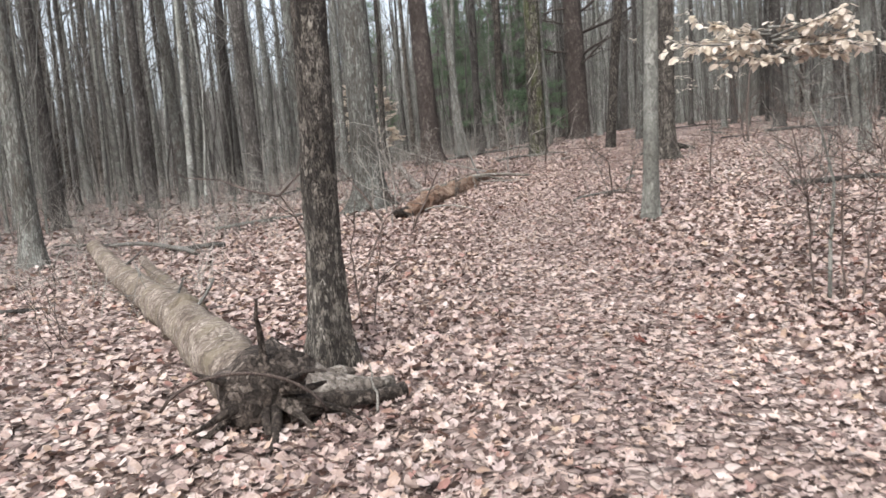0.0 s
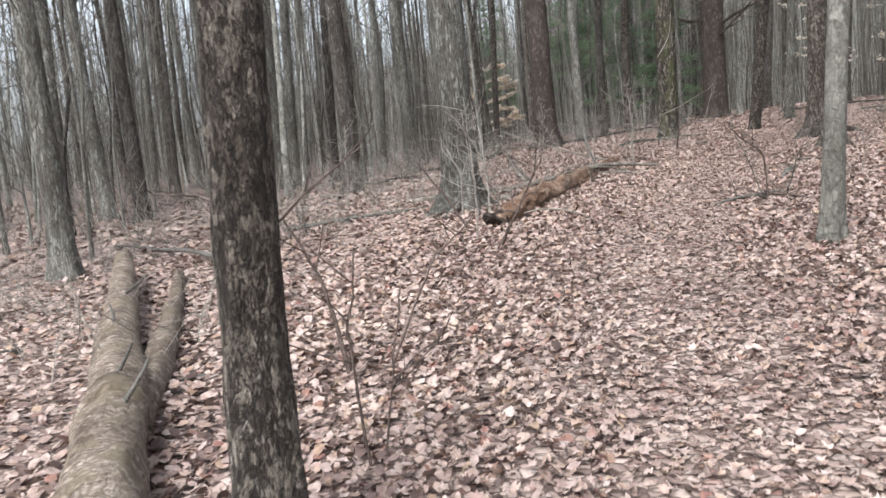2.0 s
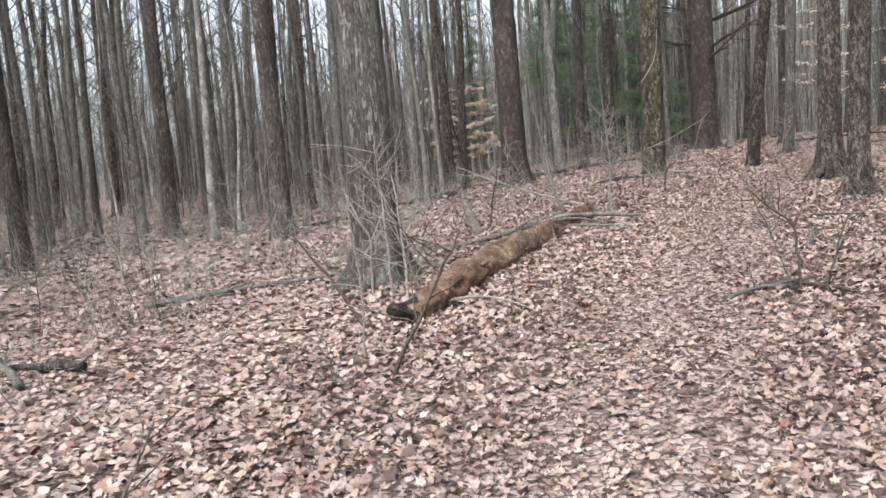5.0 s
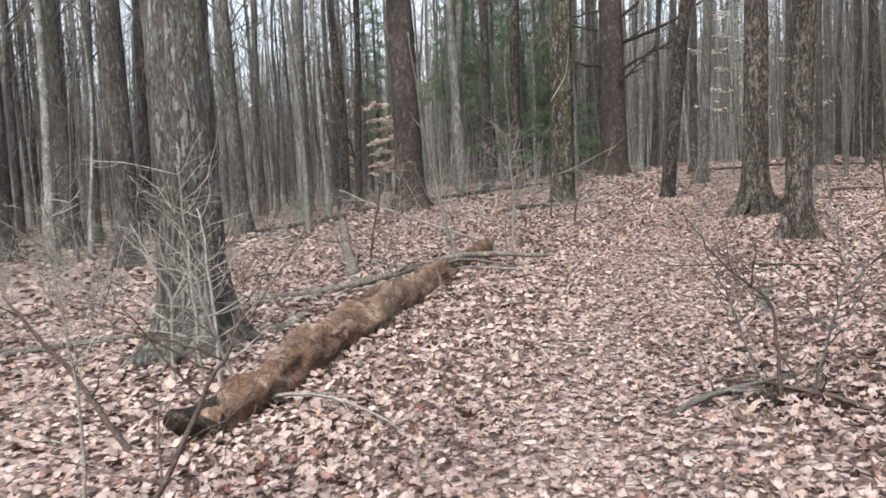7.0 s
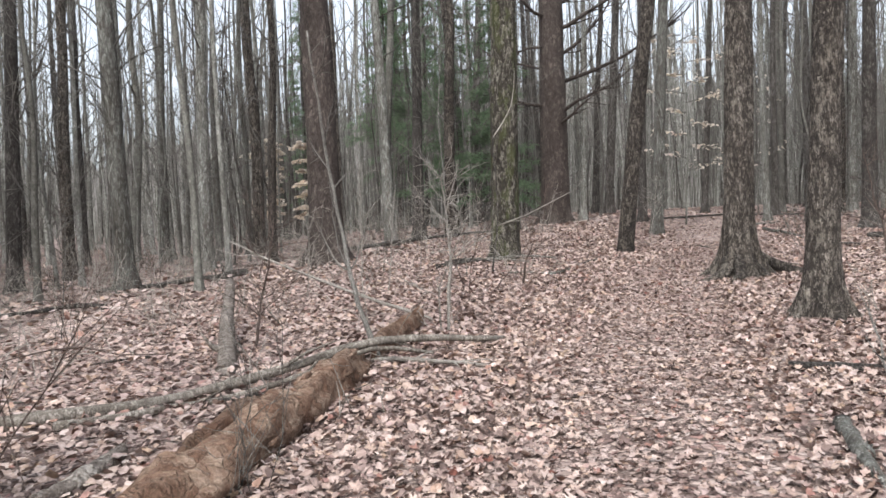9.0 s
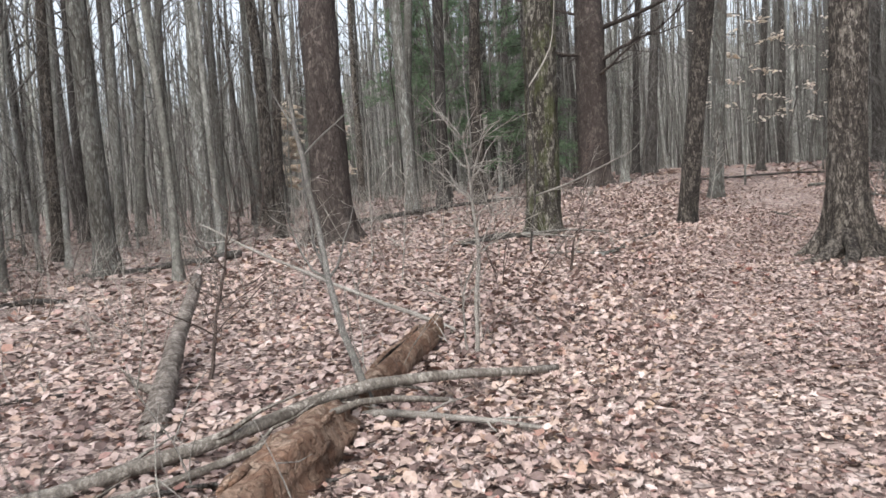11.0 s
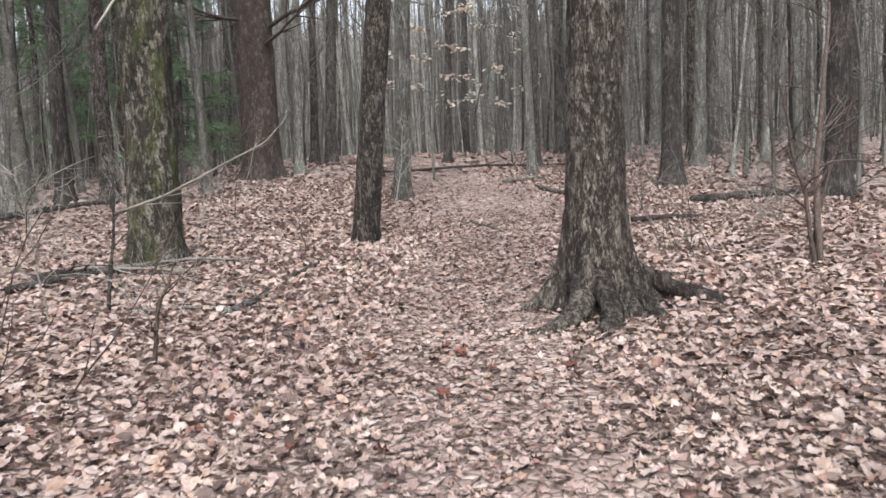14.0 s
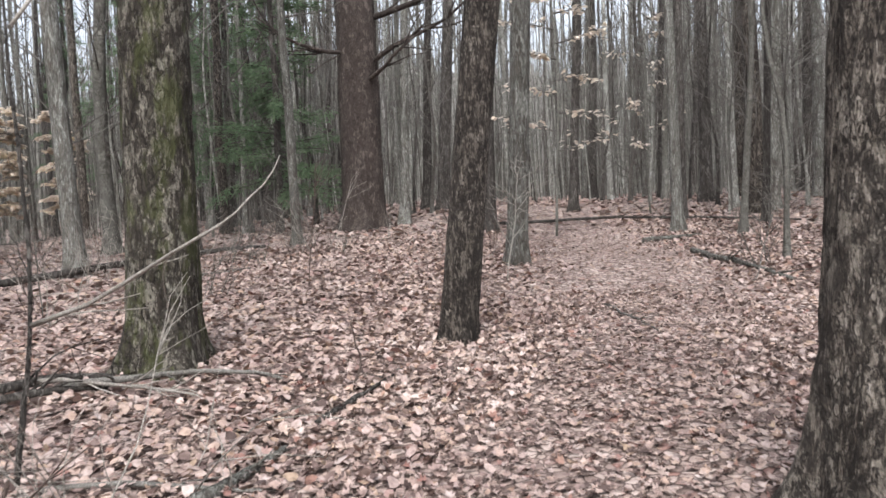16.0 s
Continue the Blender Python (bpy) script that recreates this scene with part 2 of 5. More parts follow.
# ---- mesh helpers ----
def mesh_np(name, verts, faces, material, smooth=True, slots=None):
    verts, faces = np.asarray(verts, np.float32), np.asarray(faces, np.int32)
    me = bpy.data.meshes.new(name)
    n, k = faces.shape
    me.vertices.add(len(verts))
    me.vertices.foreach_set("co", verts.ravel())
    me.loops.add(n * k)
    me.loops.foreach_set("vertex_index", faces.ravel())
    me.polygons.add(n)
    me.polygons.foreach_set("loop_start", np.arange(0, n * k, k, dtype=np.int32))
    me.polygons.foreach_set("loop_total", np.full(n, k, np.int32))
    me.polygons.foreach_set("use_smooth", np.full(n, smooth, bool))
    me.update(calc_edges=True)
    me.validate()
    for mt in (material if isinstance(material, (list, tuple)) else (material,)):
        me.materials.append(mt)
    if slots is not None:
        me.polygons.foreach_set("material_index", np.asarray(slots, np.int32))
    return me


def part(name, me, parent, label="", at=None):
    ob = new(name, me)
    ob.parent = parent
    if at is not None:
        ob.matrix_basis = at
    if label:
        tagged(ob, label)
    return ob


def thing(name, x, y, z=None, turn=0.0, scale=1.0):
    ob = new(name)
    ob.empty_display_size = 0.1
    ob.matrix_basis = Matrix.LocRotScale((x, y, hz(x, y) if z is None else z), Euler((0, 0, turn)), (scale,) * 3)
    return ob


def tube(pts, radii, n=6, knots=0.0, seed=0, close=True):
    """A round branch along pts; knots roughens it. Quads; the ends close to a point."""
    pts = np.asarray(pts, float)
    radii = np.asarray(radii, float)
    if close:
        pts = np.vstack([pts[:1], pts, pts[-1:]])
        radii = np.concatenate([[radii[0] * 0.02], radii, [radii[-1] * 0.02]])
    d = np.gradient(pts, axis=0)
    if close:
        d[0], d[1], d[-1], d[-2] = pts[2] - pts[1], pts[2] - pts[1], pts[-2] - pts[-3], pts[-2] - pts[-3]
    d /= np.linalg.norm(d, axis=1)[:, None] + 1e-9
    ref = np.array([0, 0, 1.0]) if abs(d[len(d) // 2][2]) < 0.8 else np.array([1.0, 0, 0])
    a = np.cross(d, ref)
    a /= np.linalg.norm(a, axis=1)[:, None] + 1e-9
    b = np.cross(d, a)
    th = np.arange(n) / n * 2 * np.pi
    rr = radii[:, None] * np.ones(n)
    if knots:
        along = np.cumsum(np.concatenate([[0], np.linalg.norm(np.diff(pts, axis=0), axis=1)]))
        rr = rr * (1 + knots * (vnoise(np.cos(th)[None] * 2.2 + seed, np.sin(th)[None] * 2.2, along[:, None] * 5 + seed) - 0.5) * 2
                   + knots * 0.6 * (vnoise(np.cos(th)[None] * 6 + seed, np.sin(th)[None] * 6, along[:, None] * 22) - 0.5))
    v = pts[:, None] + rr[..., None] * (np.cos(th)[None, :, None] * a[:, None] + np.sin(th)[None, :, None] * b[:, None])
    m = len(pts)
    i = np.arange(m - 1)[:, None] * n
    j = np.arange(n)[None]
    f = np.stack([i + j, i + (j + 1) % n, i + n + (j + 1) % n, i + n + j], -1).reshape(-1, 4)
    return v.reshape(-1, 3), f


def joined(pieces):
    vs, fs, k = [], [], 0
    for v, f in pieces:
        vs.append(v)
        fs.append(f + k)
        k += len(v)
    return np.vstack(vs), np.vstack(fs)


def bent(p, direction, length, n, wander, up, r):
    """A wandering twig's points: n steps that drift and turn upward."""
    p, d = np.array(p, float), np.array(direction, float)
    d /= np.linalg.norm(d) + 1e-9
    out = [p.copy()]
    for _ in range(n):
        d = d + r.normal(0, wander, 3) + np.array([0, 0, up])
        d /= np.linalg.norm(d)
        p = p + d * length / n
        out.append(p.copy())
    return np.array(out)


def boughs(trunk_pts, trunk_r, count, low, high, length, r, subs=4, up=0.10, wander=0.16, sides=3, rise=0.5, girth=0.42, twig=0.004, bias=1.0):
    """Limbs with side twigs along a trunk, between the heights low and high."""
    pieces = []
    zs = trunk_pts[:, 2]
    top = zs[-1]
    for k in range(count):
        h = low + (high - low) * ((k + r.random()) / count) ** bias
        c = np.array([np.interp(h, zs, trunk_pts[:, q]) for q in range(3)])
        rad = float(np.interp(h, zs, trunk_r))
        az = r.random() * 2 * np.pi
        el = r.normal(rise, 0.22)
        d = np.array([np.cos(az) * np.cos(el), np.sin(az) * np.cos(el), np.sin(el)])
        ln = length * (0.45 + 0.75 * r.random()) * (1.0 - 0.5 * (h / top) ** 2)
        pts = bent(c, d, ln, 5, wander, up, r)
        br = max(rad * girth * min(max((h - 1.0) / 8.0, 0.2), 1.0), twig * 1.6)
        pieces.append(tube(pts, np.linspace(br, twig, 6), sides, close=False))
        for s in range(subs):
            i = 1 + int(r.random() * 4.2)
            d2 = pts[min(i + 1, 5)] - pts[i]
            d2 = d2 / (np.linalg.norm(d2) + 1e-9) + r.normal(0, 0.6, 3) + np.array([0, 0, up])
            p2 = bent(pts[i], d2, ln * (0.25 + 0.35 * r.random()), 2, 0.2, up, r)
            b2 = max(br * (1 - i / 6) * 0.5, twig)
            pieces.append(tube(p2, np.linspace(b2, twig * 0.7, 3), 3, close=False))
    return pieces


def axis(h, n, lean=(0, 0), wob=0.0, r=None, first=-0.25):
    z = first + (h - first) * np.linspace(0, 1, n) ** 1.15
    u = z / h
    x, y = lean[0] * u * h, lean[1] * u * h
    if wob:
        ph = r.random(4) * 6.28
        x = x + wob * (np.sin(u * 7 + ph[0]) - np.sin(ph[0]) + 0.35 * np.sin(u * 19 + ph[2])) * np.clip(u * 3, 0, 1)
        y = y + wob * (np.sin(u * 6 + ph[1]) - np.sin(ph[1]) + 0.35 * np.sin(u * 17 + ph[3])) * np.clip(u * 3, 0, 1)
    return np.stack([x, y, z], -1)


def big_trunk(r0, h, seed, lean=(0, 0), flare=0.6, lobes=5, fine=84, furrow=0.055, bend=None):
    """A trunk with buttressed foot and furrowed bark. Returns verts, faces, axis points, radii."""
    rg = np.random.default_rng(seed)
    z = np.concatenate([np.linspace(-0.3, 1.2, fine * 5 // 7), np.linspace(1.2, 5.5, fine * 8 // 7)[1:], np.linspace(5.5, h, 14)[1:]])
    n = fine
    th = np.arange(n) / n * 2 * np.pi
    r = r0 * np.clip(1.0 - 0.72 * np.clip(z / h, 0, 1) ** 1.1, 0.08, 1)
    foot = np.exp(-np.clip(z, 0, None) / 0.24)
    ph = rg.random() * 6.28
    lob = 0.5 + 0.5 * np.cos(lobes * th + ph + 0.7 * np.sin(2 * th + ph))
    rr = r[:, None] * (1 + flare * foot[:, None] * (0.35 + 1.1 * lob[None] ** 2))
    cx, cy = np.cos(th)[None] * r0 * 1.0, np.sin(th)[None] * r0 * 1.0
    zz = z[:, None]
    ridge = np.abs(vnoise(cx / 0.055 + seed, cy / 0.055, zz / 0.30) - 0.5) * 2
    fl = vnoise(cx / 0.028 + seed, cy / 0.028 + 5, zz / 0.09)
    lump = vnoise(cx / 0.3 + seed, cy / 0.3, zz / 0.8) - 0.5
    rr = rr * (1 + 0.10 * lump) + (r0 * furrow / 0.2 * 0.2) * (ridge - 0.5) * 1.2 + r0 * furrow * 0.8 * (fl - 0.5)
    ax = lean[0] * z + (0 if bend is None else bend[0] * np.sin(np.clip(z, 0, 6) / 6 * np.pi))
    ay = lean[1] * z + (0 if bend is None else bend[1] * np.sin(np.clip(z, 0, 6) / 6 * np.pi))
    v = np.stack([ax[:, None] + rr * np.cos(th)[None], ay[:, None] + rr * np.sin(th)[None], zz + 0 * rr], -1)
    m = len(z)
    i = np.arange(m - 1)[:, None] * n
    j = np.arange(n)[None]
    f = np.stack([i + j, i + (j + 1) % n, i + n + (j + 1) % n, i + n + j], -1).reshape(-1, 4)
    return v.reshape(-1, 3), f, np.stack([ax, ay, z], -1), r


# ---- ground ----
def ground():
    def steps(a, b, d, far):
        core = np.arange(a, b + d / 2, d)
        out = d * 1.25 ** np.arange(1, 40)
        out = np.cumsum(out)
        out = out[out < far]
        return np.concatenate([a - out[::-1], core, b + out])
    xs, ys = steps(-14, 18, 0.28, 900), steps(-5, 46, 0.28, 900)
    X, Y = np.meshgrid(xs, ys)
    v = np.stack([X, Y, height(X, Y)], -1).reshape(-1, 3)
    nx = len(xs)
    i = (np.arange(len(ys) - 1)[:, None] * nx + np.arange(nx - 1)[None]).ravel()
    f = np.stack([i, i + 1, i + nx + 1, i + nx], -1)
    ob = new("ground", mesh_np("ground", v, f, SOIL))
    return tagged(ob, "woodland floor of brown soil under fallen leaves", "ground", kind="structure")


GROUND_OB = ground()


# ---- trees ----
def great_tree(x, y, r0, h, mat, seed, label, lean=(0, 0), flare=0.6, lobes=5, limbs=26, low=6.0, roots=(), bend=None, furrow=0.055, dead=(), reach=3.6, fine=84):
    """A standing tree: trunk, bare crown, roots that run out over the ground, dead lower branches."""
    rg = np.random.default_rng(seed)
    tree = tagged(thing("tree", x, y), label, "tree")
    v, f, ax, rad = big_trunk(r0, h, seed, lean, flare, lobes, fine, furrow, bend)
    part("trunk", mesh_np("trunk", v, f, mat), tree)
    crown = joined(boughs(ax, rad, limbs, low, h * 0.98, reach, rg, subs=6, rise=0.75, twig=0.006))
    part("crown", mesh_np("crown", *crown, TWIG), tree, "bare grey limbs and twigs")
    for az, ln, rr in roots:
        s = np.linspace(0, 1, 14)
        a = az + 0.25 * np.sin(s * 4 + seed)
        d = r0 * 0.45 + (ln + r0 * 0.3) * s
        px, py = np.cos(a) * d, np.sin(a) * d
        pz = height(x + px, y + py) - hz(x, y) + 0.34 * (1 - s) ** 2.0 - 0.055 * s
        me = mesh_np("root", *tube(np.stack([px, py, pz], -1), rr * 0.85 * (1 - 0.65 * s), 12, 0.3, seed), mat)
        part("root", me, tree)
    for hgt, az, ln, rr, rise in dead:
        c = np.array([np.interp(hgt, ax[:, 2], ax[:, q]) for q in range(3)])
        pts = bent(c, (np.cos(az), np.sin(az), rise), ln, 7, 0.10, 0.05, rg)
        branch = part("branch", mesh_np("branch", *tube(pts, np.linspace(rr * 1.35, rr * 0.35, 8), 6), mat), tree, "dead snapped lower branch")
        for k in range(7):
            i = 1 + int(rg.random() * 6)
            d2 = (pts[i] - pts[i - 1]) * 6 + rg.normal(0, 0.5, 3)
            part("twig", mesh_np("twig", *tube(bent(pts[i], d2, ln * 0.35, 3, 0.15, 0.04, rg), np.linspace(rr * 0.45, 0.008, 4), 4), mat), branch)
    return tree


great_tree(-0.62, 4.58, 0.112, 15, BARK_MAPLE, 11, "slender grey furrowed ash trunk beside a fallen log", flare=0.7, lobes=4, limbs=18, low=5.5, lean=(0.035, 0), furrow=0.10)
great_tree(2.63, 9.30, 0.092, 13, BARK_GREY, 12, "slim smooth grey beech trunk standing in leaves", flare=0.4, limbs=18, low=4.8, furrow=0.015, fine=42, lean=(0.055, 0))
great_tree(-0.94, 14.28, 0.27, 19, BARK_ASH, 13, "stout grey ash trunk with a flared foot beside a rotten log", flare=0.95, lobes=5, roots=((-1.9, 0.6, 0.09), (-0.6, 0.5, 0.06), (3.3, 0.6, 0.06)))
great_tree(0.35, 26.5, 0.315, 24, BARK_PINE, 14, "large dark brown straight pine trunk", flare=0.7, lobes=6, low=9, lean=(-0.02, 0), fine=56)
great_tree(3.68, 26.2, 0.275, 21, BARK_MOSSY, 15, "mossy green and grey mottled maple trunk amid brushwood", flare=0.65, lobes=4, lean=(0.02, 0), roots=((-1.2, 0.5, 0.06), (-2.3, 0.5, 0.06)))
great_tree(7.40, 38.8, 0.5, 25, BARK_PINE, 16, "huge dark reddish-brown pine trunk with dead lower branches", flare=0.55, lobes=6, low=9, fine=49,
           dead=((5.6, 0.3, 4.2, 0.055, 0.42), (4.7, -0.25, 4.6, 0.06, 0.3), (3.7, -0.6, 3.6, 0.05, 0.25), (6.5, -0.1, 4.4, 0.06, 0.4), (7.4, 0.5, 4.0, 0.06, 0.35), (3.3, -1.1, 2.6, 0.045, 0.3), (5.2, 2.9, 2.4, 0.04, -0.05), (4.1, 3.4, 2.8, 0.045, -0.1), (6.0, 3.7, 2.6, 0.045, 0.0), (7.0, -2.6, 3.0, 0.05, 0.1)))
great_tree(5.95, 26.05, 0.155, 17, BARK_MAPLE, 17, "leaning dark grey flaking maple trunk", flare=0.35, lobes=4, lean=(0.115, -0.03), bend=(-0.04, 0), limbs=22)
great_tree(8.02, 30.3, 0.145, 18, BARK_ASH, 18, "straight grey-brown ash trunk", flare=0.45, lobes=4, limbs=22, lean=(0.05, 0), fine=42)
great_tree(6.38, 22.02, 0.215, 20, BARK_MAPLE, 19, "dark plated maple trunk with spreading surface roots", flare=1.15, lobes=6, lean=(0.012, -0.012), furrow=0.075,
           roots=((3.6, 0.85, 0.125), (-2.2, 0.9, 0.115), (-1.4, 0.7, 0.10), (-0.5, 1.15, 0.12), (4.35, 0.5, 0.09), (0.2, 1.6, 0.08)))
great_tree(5.46, 18.15, 0.155, 17, BARK_MAPLE, 20, "dark patchy maple trunk with a knuckled root foot", flare=1.1, lobes=5, limbs=22, lean=(0.04, 0), furrow=0.075, roots=((3.5, 0.3, 0.05), (-1.4, 0.4, 0.055), (-0.3, 0.4, 0.05)))


def plain_tree(seed, r0, h, mat, low, limbs, reach, subs, wob, rise=0.7):
    """A tree of the wood further off, built at the origin: trunk, crown and bark."""
    rg = np.random.default_rng(seed)
    pts = axis(h, 16, (rg.normal(0, 0.02), rg.normal(0, 0.02)), wob, rg)
    z = pts[:, 2]
    rad = r0 * np.clip(1 - 0.75 * np.clip(z / h, 0, 1), 0.06, 1) * (1 + 0.55 * np.exp(-np.clip(z, 0, None) / 0.25))
    fine = np.concatenate([np.linspace(-0.25, 1, 7), np.linspace(1, h, 13)[1:]])
    fp = np.stack([np.interp(fine, z, pts[:, 0]), np.interp(fine, z, pts[:, 1]), fine], -1)
    fr = r0 * np.clip(1 - 0.75 * np.clip(fine / h, 0, 1), 0.06, 1) * (1 + 0.75 * np.exp(-np.clip(fine, 0, None) / 0.22))
    trunk = tube(fp, fr, 11 if r0 > 0.08 else 6, 0.07, seed)
    crown = joined(boughs(pts, rad, limbs, low, h * 0.97, reach, rg, subs, rise=rise, twig=0.007, bias=1.5))
    return trunk, crown, mat, r0


KINDS = {
    "d": ("dark furrowed trunk of a bare woodland tree", [plain_tree(31, 0.16, 19, BARK_DARK, 2.4, 22, 3.6, 3, 0.075), plain_tree(32, 0.15, 18, BARK_MAPLE, 2.0, 22, 3.2, 3, 0.109), plain_tree(33, 0.17, 21, BARK_DARK, 3.0, 22, 4.0, 3, 0.054)]),
    "g": ("grey-barked bare woodland tree", [plain_tree(34, 0.15, 19, BARK_ASH, 2.4, 22, 3.4, 3, 0.082), plain_tree(35, 0.14, 17, BARK_ASH, 1.8, 22, 3.2, 3, 0.109)]),
    "p": ("pale smooth-barked bare young tree", [plain_tree(36, 0.11, 16, BARK_PALE, 2.0, 22, 2.8, 3, 0.088), plain_tree(37, 0.09, 14, BARK_GREY, 1.5, 22, 2.6, 3, 0.116)]),
    "s": ("thin bare pole of a young tree", [plain_tree(38, 0.04, 9, BARK_PALE, 0.9, 18, 1.7, 3, 0.109), plain_tree(39, 0.05, 10, BARK_GREY, 1.0, 18, 1.8, 3, 0.136), plain_tree(40, 0.032, 7, TWIG, 0.6, 18, 1.5, 3, 0.136), plain_tree(41, 0.045, 8.5, BARK_DARK, 0.9, 18, 1.6, 3, 0.153)]),
}
LEAN_KINDS = {
    "d": [plain_tree(131, 0.16, 19, BARK_DARK, 2.4, 13, 3.6, 2, 0.08), plain_tree(132, 0.15, 18, BARK_DARK, 2.0, 13, 3.2, 2, 0.11)],
    "g": [plain_tree(134, 0.15, 19, BARK_ASH, 2.4, 13, 3.4, 2, 0.08), plain_tree(135, 0.14, 17, BARK_ASH, 1.8, 13, 3.2, 2, 0.11)],
    "p": [plain_tree(136, 0.11, 16, BARK_PALE, 2.0, 13, 2.8, 2, 0.09)],
    "s": [plain_tree(138, 0.04, 9, BARK_PALE, 0.9, 9, 1.7, 2, 0.11), plain_tree(139, 0.05, 10, BARK_GREY, 1.0, 9, 1.8, 2, 0.13)],
}
SHAPES = {}
PLANTED = [(-0.62, 4.58), (2.63, 9.3), (-0.94, 14.28), (0.35, 26.5), (3.68, 26.2), (7.4, 38.8), (5.95, 26.05), (8.02, 30.3), (6.38, 22.02), (5.46, 18.15)]
STAND = []
SLOTS = [BARK_DARK, BARK_MAPLE, BARK_ASH, BARK_PALE, BARK_GREY, TWIG]


def plant(x, y, r, kind, apart=True):
    """One tree of a kind, with the trunk radius r, turned at random; apart: a thing of its own, else of the joined stand."""
    label, shapes = KINDS[kind] if apart else ("", LEAN_KINDS[kind])
    i = int(rng.integers(len(shapes)))
    trunk, crown, mat, r0 = shapes[i]
    k = r / r0
    m = Matrix.LocRotScale((x, y, hz(x, y)), Euler((rng.normal(0, 0.015), rng.normal(0.008, 0.02), rng.random() * 6.28)), (k, k, min(max(k, 0.8), 1.25)))
    PLANTED.append((x, y))
    if not apart:
        w = np.array(m)
        for (v, f), mt in ((trunk, mat), (crown, TWIG)):
            STAND.append((v @ w[:3, :3].T + w[:3, 3], f, SLOTS.index(mt)))
        return
    if (kind, i) not in SHAPES:
        tree = tagged(new("tree"), label, "tree", "woodland trees")
        part("trunk", mesh_np("trunk", *trunk, mat), tree)
        part("crown", mesh_np("crown", *crown, TWIG), tree)
        SHAPES[kind, i] = tree
    else:
        tree = copy_thing(SHAPES[kind, i], Matrix())
    tree.matrix_basis = m


# the trees behind and beside the trail, stand by stand
for x, y, r, k in [(-6.9, 30.1, 0.17, "d"), (-5.2, 27, 0.071, "p"), (-6.9, 33.6, 0.17, "d"), (-8.8, 40.3, 0.17, "d"), (-3.8, 27.9, 0.2, "g"), (-1.68, 24.6, 0.066, "p"), (-2.9, 31.5, 0.17, "g"), (-8.9, 49.6, 0.132, "p"), (1.7, 35.3, 0.17, "g"), (-0.5, 52, 0.17, "d"), (9.2, 35, 0.128, "d"), (12.5, 28.8, 0.175, "d"), (13.7, 32.7, 0.071, "d"), (9.1, 41.7, 0.087, "p"), (-7.6, 42.1, 0.17, "p"), (-5.8, 66, 0.17, "p"), (-1.6, 27, 0.061, "p")]:
    plant(x, y, r, k)
for x, y, r, k in [(1.8, 39.8, 0.17, "p"), (5.6, 36.1, 0.096, "g"), (8.4, 39, 0.123, "g"), (12.1, 33, 0.103, "g"), (12.6, 31.8, 0.063, "p"), (6.8, 58.1, 0.17, "d"), (6.2, 70, 0.17, "g"), (-2.6, 63.8, 0.17, "g"), (12.6, 38.7, 0.114, "d"), (13, 34.4, 0.105, "d"), (19.3, 35.5, 0.17, "g"), (16, 28.2, 0.21, "d"), (5.7, 46.5, 0.17, "d"), (-8.4, 25.7, 0.185, "d"), (-8, 28, 0.209, "g"), (-4.5, 22.4, 0.21, "d"), (16.7, 39.3, 0.17, "d")]:
    plant(x, y, r, k)
for x, y, r, k in [(-12.2, 22.3, 0.21, "g"), (-10.3, 21.2, 0.17, "g"), (-8.8, 20, 0.17, "d"), (-8.3, 30, 0.17, "g"), (8.2, 15, 0.104, "g")]:
    plant(x, y, r, k)


def open_floor(x, y):
    """The clear ground along the trail, where no further tree stands."""
    return (-5.5 < x < 11 and -6 < y < 31) or trail_distance(x, y) < 1.6 or (4 < x < 14.5 and 30 < y < 41) or (31 < y < 62 and abs(x + 4.2 - 0.2 * (61.5 - y)) < 2.1)


def open_side(x, y):
    """The thinner stretch of the wood, where the sky shows low between the trunks."""
    return y > 30 and 0.16 < math.atan2(0.5 - x, y - 4) < 0.62


def wood(count, kind_of, box, gap, apart=True):
    made = 0
    for _ in range(count * 12):
        if made >= count:
            break
        x, y = rng.uniform(box[0], box[1]), rng.uniform(box[2], box[3])
        if open_floor(x, y) or (open_side(x, y) and rng.random() < 0.5) or min((x - a) ** 2 + (y - b) ** 2 for a, b in PLANTED) < gap * gap:
            continue
        k = kind_of[int(rng.integers(len(kind_of)))]
        r = {"d": rng.uniform(0.09, 0.2), "g": rng.uniform(0.08, 0.17), "p": rng.uniform(0.06, 0.12), "s": rng.uniform(0.022, 0.05)}[k]
        plant(float(x), float(y), float(r), k, apart)
        made += 1


wood(74, "ddggpp", (-20, 24, 30, 46), 1.15)
wood(26, "dggpp", (-22, -5.5, 10, 34), 1.6)
wood(20, "ddggp", (10, 26, 4, 34), 1.7)
wood(84, "s", (-16, 20, 31, 46), 0.6)
wood(36, "s", (-18, -4.5, 8, 34), 0.8)
wood(36, "s", (9.5, 22, 8, 34), 0.8)
wood(190, "ddgggpp", (-36, 38, 44, 72), 1.1, False)
wood(40, "gggp", (-42, -18, -4, 46), 1.8, False)
wood(26, "ddggp", (22, 44, -4, 46), 1.7, False)
wood(20, "ddgg", (-25, 25, -24, -6), 2.0, False)
wood(110, "s", (-26, 28, 44, 62), 0.7, False)
sv, sf = joined([(v, f) for v, f, _ in STAND])
stand = new("woodland", mesh_np("woodland", sv, sf, SLOTS, True, np.concatenate([np.full(len(f), s) for _, f, s in STAND])))
tagged(stand, "crowded leafless trees standing behind the nearer trunks", "woods", kind="stuff")


